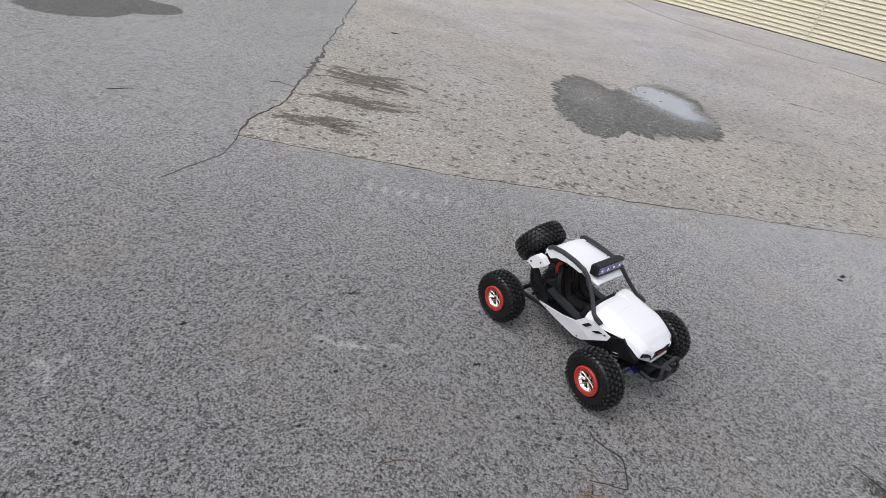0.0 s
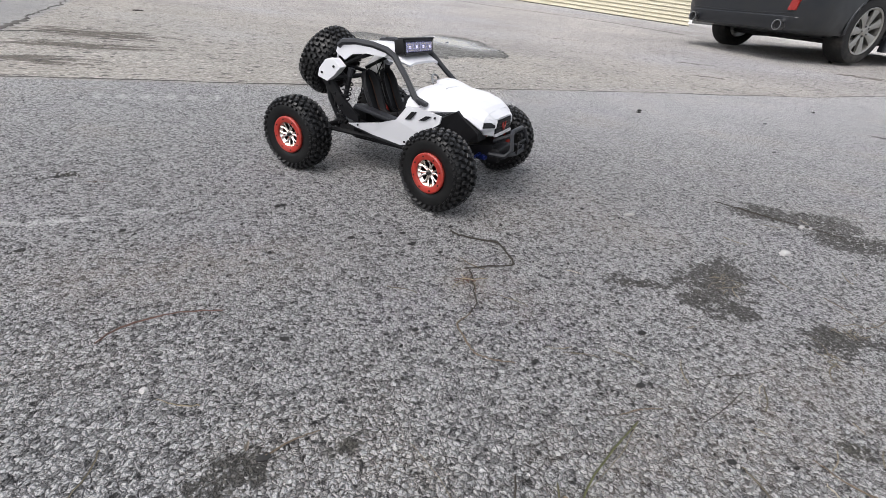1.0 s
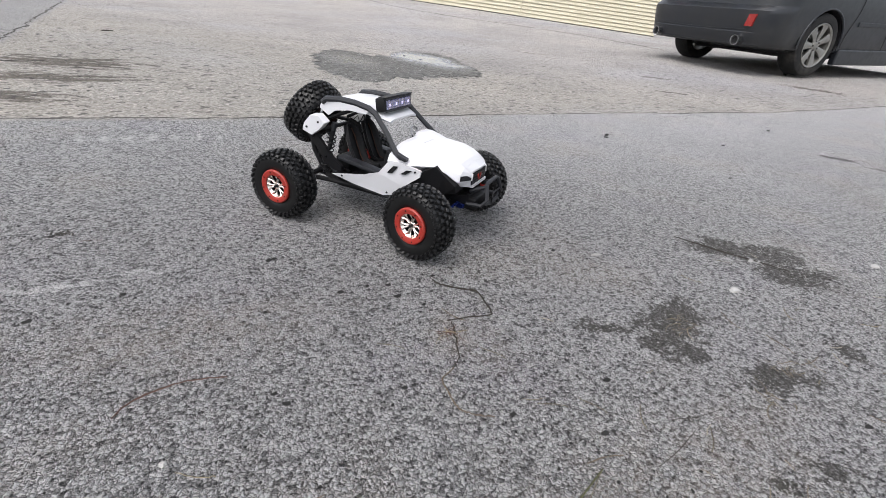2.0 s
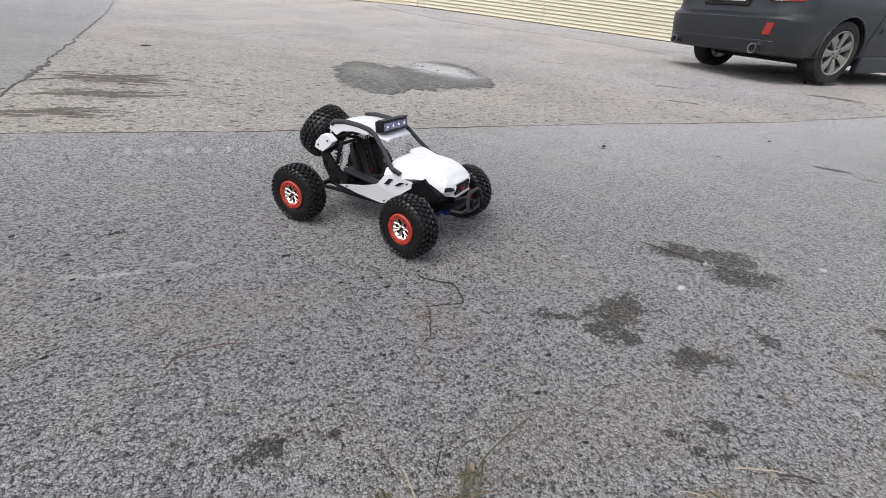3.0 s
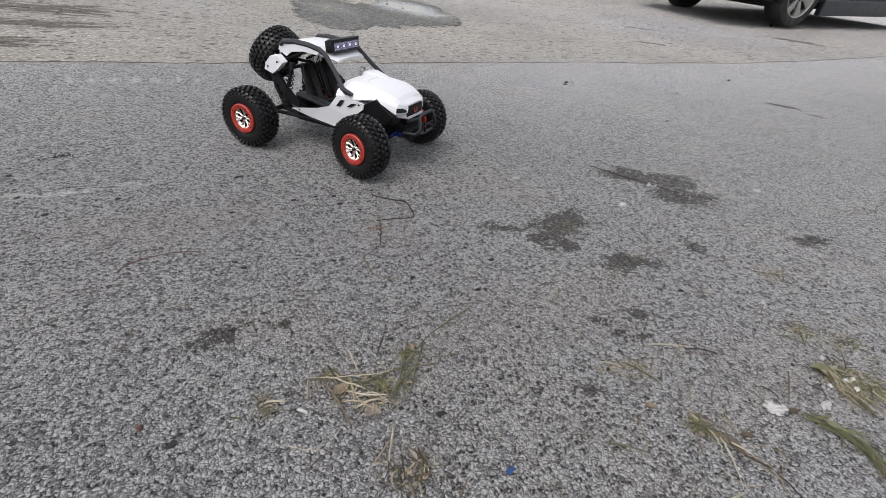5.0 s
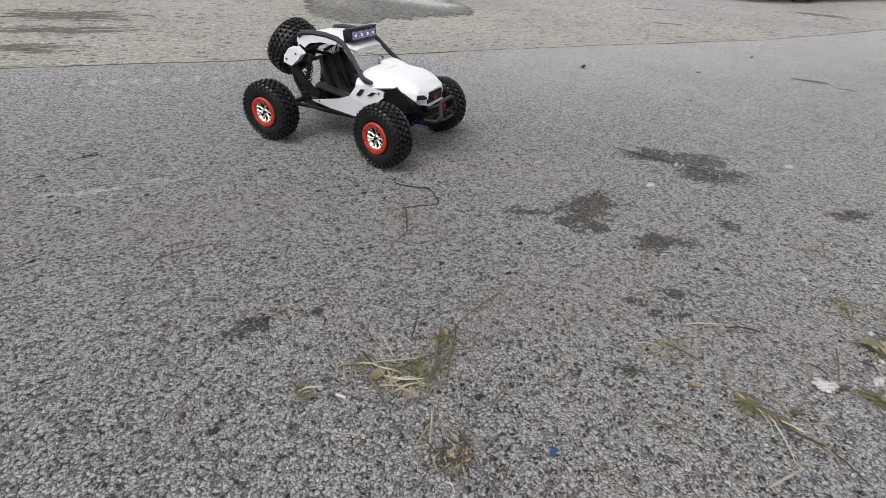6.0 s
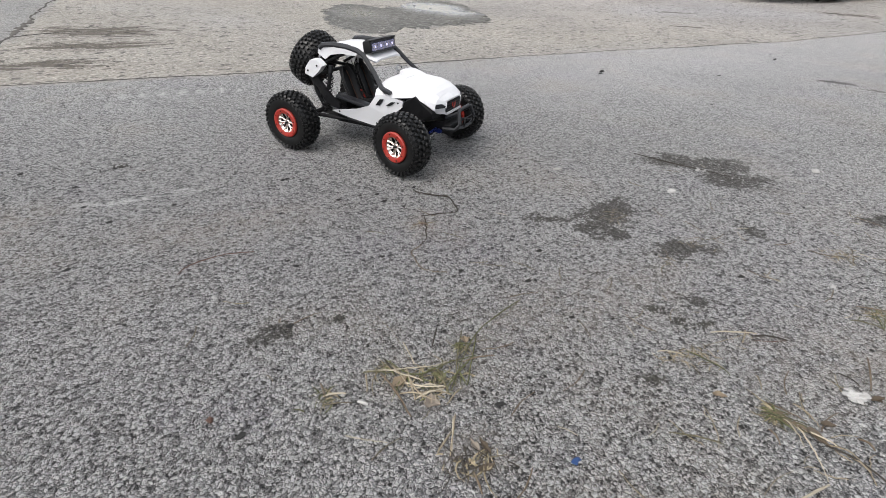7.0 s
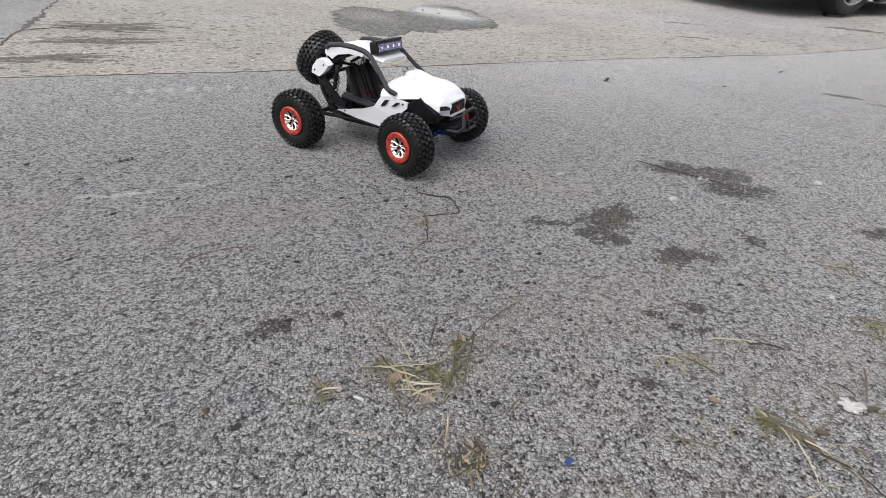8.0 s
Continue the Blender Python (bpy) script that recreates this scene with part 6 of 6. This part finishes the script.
sheaf("grass_sheaf", [(0.894, -0.027), (0.912, -0.049), (0.917, -0.065), (0.914, -0.085), (0.905, -0.110)], 0.014, 110, "long flat sheaf of olive green torn grass", (GREEN, OLIVE))
grass_clump("grass_clump", [(0.765, 0.088, 0.024, 26), (0.735, 0.100, 0.014, 14)], "few withered grass stems on the asphalt", (STRAW, DRYMIX))
grass_clump("grass_clump", [(0.590, 0.465, 0.010, 22)], "brown knot of withered roots on the asphalt", (RED_TWIG, DRYMIX))
grass_clump("grass_clump", [(0.880, 0.250, 0.02, 12), (0.900, 0.385, 0.03, 16), (0.960, 0.265, 0.03, 14)], "few pale straws over the damp stains", (STRAW, STRAW))
leaf(0.450, 0.176, 0.034, 20, LEAF, "curled tan leaf lying in torn grass")
leaf(0.537, 0.207, 0.020, 80, LEAF, "small tan leaf lying in torn grass", wide=0.8)
leaf(0.470, 0.140, 0.030, -30, LEAF_GREY, "grey brown dead leaf on the asphalt", 0.15, 0.8)
leaf(0.490, 0.168, 0.026, 60, LEAF_GREEN, "olive green leaf in torn grass", 0.3, 0.8)
leaf(0.526, 0.200, 0.020, 40, LEAF_GREEN, "small olive green leaf in torn grass", 0.3, 0.8)
leaf(0.990, -0.006, 0.042, -50, LEAF_GREY, "long grey brown dead leaf in torn grass", 0.15, 0.4)
leaf(0.914, -0.058, 0.070, -70, LEAF_GREEN, "flat olive green leaf under torn grass", 0.06, 0.3)
leaf(0.786, -0.026, 0.040, -85, BROWNLEAF, "brown olive leaf under torn grass", 0.1, 0.4)
leaf(0.809, -0.022, 0.028, -30, BROWNLEAF, "curled red brown dead leaf beside torn grass", 0.5, 0.4)
leaf(0.987, -0.001, 0.060, -60, LEAF_GREEN, "large olive brown curled dead leaf", 0.35, 0.5)
leaf(0.496, 0.080, 0.034, 95, BROWNLEAF, "narrow dark brown curled leaf in withered grass", 0.5, 0.3)
leaf(0.488, 0.061, 0.030, 5, BROWNLEAF, "brown crumpled dead leaf on the asphalt", 0.5, 0.4)
leaf(0.488, 0.085, 0.026, 100, LEAF_GREY, "narrow brown curled leaf on the asphalt", 0.3, 0.35)
leaf(0.741, 0.042, 0.026, -40, LEAF, "small curled orange tan leaf on the asphalt", 0.7, 0.4)
leaf(0.888, -0.022, 0.030, -15, BROWNLEAF, "red brown dead leaf beside crumpled tissue", 0.5, 0.4)
leaf(0.350, 0.312, 0.016, 75, LEAF_GREY, "narrow curled brown leaf beside moss", 0.5, 0.35)

# stones, crumbs and scraps
pebble("stone", 0.927, 0.585, (0.013, 0.0045, 0.004), STONE, "long pale flat stone on the asphalt", "stone", -8)
pebble("stone", 1.071, 0.424, (0.011, 0.008, 0.005), STONE, "pale angular stone on the asphalt", "stone", 20)
pebble("stone", 1.212, 0.489, (0.006, 0.005, 0.004), STONE, "small white stone on a damp stain", "stone")
pebble("stone", 1.225, 0.482, (0.004, 0.003, 0.003), STONE, "small white stone on a damp stain", "stone")
pebble("stone", 1.468, 0.403, (0.011, 0.006, 0.005), STONE, "pale stone on the asphalt", "stone", -20)
pebble("stone", 0.409, 0.166, (0.007, 0.0022, 0.002), STONE, "narrow white stone chip beside torn grass", "stone", -40)
pebble("stone", 0.486, 0.148, (0.003, 0.003, 0.0025), STONE, "round pale pebble in torn grass", "stone")
pebble("stone", 0.393, 0.182, (0.003, 0.0026, 0.002), STONE, "round pale pebble beside torn grass", "stone")
pebble("stone", 0.281, 0.385, (0.004, 0.004, 0.003), STONE, "small pale pebble on the asphalt", "stone")
for x, y, s in ((1.012, 0.016, 0.0048), (0.973, -0.015, 0.0038), (1.000, -0.018, 0.0045), (1.013, -0.020, 0.004), (0.998, -0.031, 0.0048), (1.13, 0.07, 0.0045), (0.80, 0.42, 0.003), (1.05, 0.118, 0.004), (-0.02, 0.60, 0.006)):
    pebble("pebble", x, y, (s, s * 0.9, s * 0.8), STONE, "small round pale pebble on the ground", "pebble", 0, "pale pebbles")
bm = bmesh.new()
for k in range(5):
    lump(bm, (rnd.uniform(-0.010, 0.010), rnd.uniform(-0.008, 0.008), 0.006), (rnd.uniform(0.008, 0.013), rnd.uniform(0.004, 0.007), rnd.uniform(0.002, 0.0040)), k * 5.3, 3, 1.5)
for v in bm.verts:
    v.co = Vector((v.co.x * 0.50, v.co.y * 0.62, v.co.z * 0.9))
ob = part("tissue", bm, PAPER, smooth=True)
ob.matrix_basis = pose(0.868, -0.013, land(0.868, -0.013), 0, 0, -40)
tagged(ob, "crumpled white paper tissue on the asphalt", "tissue")
pebble("tissue", 0.937, -0.030, (0.008, 0.005, 0.003), PAPER, "small scrap of crumpled white paper", "tissue", 10, "", 1.2)
pebble("plastic_scrap", 0.563, 0.038, (0.006, 0.005, 0.003), BLUEBIT, "small blue plastic scrap on the asphalt", "scrap", 30, "", 0.9, 1)
pebble("bark_chip", 0.531, 0.115, (0.0075, 0.003, 0.002), BARK, "dark flat bark chip on the asphalt", "bark", -5)
pebble("bark_chip", 0.275, 0.197, (0.004, 0.004, 0.004), RED_TWIG, "small reddish brown bark crumb", "bark")
for x, y, s, turn in ((1.95, 4.22, 0.022, 10), (2.00, 3.97, 0.019, -15), (6.47, 3.58, 0.045, 30), (1.73, 1.42, 0.014, 10), (1.74, 0.90, 0.008, 0), (1.70, 1.39, 0.010, -20), (-0.17, 0.69, 0.007, 40), (0.62, 0.60, 0.006, 15), (2.9, 1.5, 0.014, 5), (2.2, 1.25, 0.010, -10)):
    pebble("bark_chip", x, y, (s, s * 0.5, s * 0.35), BARK, "dark chip of bark lying on the asphalt", "bark", turn, "bark chips", 1.0)
leafy = [ (0.41, 0.71), (-0.19, 0.43), (-0.19, 0.49), (0.116, 0.859), (-0.034, 0.883), (0.066, 0.790), (0.225, 0.665), (0.138, 0.634), (0.403, 0.707), (0.093, 0.703), (0.107, 0.511), (0.664, 0.277), (0.552, 0.563), (0.549, 0.594), (0.579, 0.535), (0.481, 0.594),
         (0.375, 0.435), (0.384, 0.418), (1.75, 1.439), (1.77, 1.43), (1.80, 1.02), (-0.29, 0.76), (0.72, 0.335), (0.675, 0.195), (0.95, 0.18), (0.52, 0.60), (0.50, 0.40), (0.86, 0.62), (0.735, 0.10), (0.30, 0.17), (0.36, 0.30), (0.59, 0.33)]
first = pebble("bark_crumb", 0.30, 0.80, (0.0046, 0.0022, 0.0012), BARK, "small black bark crumb on the asphalt", "bark crumb", 15, "bark crumbs", 0.7, 1)
for k, (x, y) in enumerate(leafy):
    s = rnd.uniform(1.0, 1.7)
    o = copy_thing(first, pose(x, y, land(x, y), 0, 0, rnd.uniform(-40, 40)))
    o.scale = (s, s, s)
for k in range(110):
    x, y = rnd.uniform(-0.6, 1.9), rnd.uniform(-0.2, 1.7)
    s = rnd.uniform(0.25, 0.6)
    o = copy_thing(first, pose(x, y, land(x, y), 0, 0, rnd.uniform(0, 360)))
    o.scale = (s, s, s)
for k in range(150):
    y = 1.75 + 5.5 * rnd.random() ** 1.4
    x = rnd.uniform(-0.4, 1.6) + 0.55 * (y - 1.7) * rnd.uniform(-0.2, 1.6)
    s = rnd.uniform(0.4, 1.3)
    o = copy_thing(first, pose(x, y, land(x, y), 0, 0, rnd.uniform(-25, 25)))
    o.scale = (s * 1.5, s, s)


def paint_line(a, b, width, name="painted_line"):
    bm = bmesh.new()
    a, b = Vector(a), Vector(b)
    d = (b - a).normalized()
    s = Vector((-d.y, d.x)) * width / 2
    n, p0 = int((b - a).length / 0.12), a.x * 3
    for k in range(n):
        if rnd.random() < 0.12 or noise.noise(Vector((p0 + k * 0.31, 0, 3))) < -0.05:
            continue
        p, q = a.lerp(b, k / n), a.lerp(b, (k + 1) / n)
        w0, w1 = s * rnd.uniform(0.6, 1.0), s * rnd.uniform(0.6, 1.0)
        quad = [p - w0, q - w0, q + w1, p + w1]
        bm.faces.new([bm.verts.new((v.x, v.y, land(v.x, v.y) + 0.006)) for v in quad])
    tagged(part(name, bm, PAINTLINE), "worn white painted parking line on the asphalt", "road marking", kind="structure")


paint_line((5.2, 10.35), (8.3, 9.25), 0.09)
paint_line((5.7, 8.40), (9.6, 7.05), 0.09)
paint_line((4.7, 12.0), (8.0, 11.2), 0.08)
paint_line((6.3, 6.0), (11.5, 4.9), 0.10)
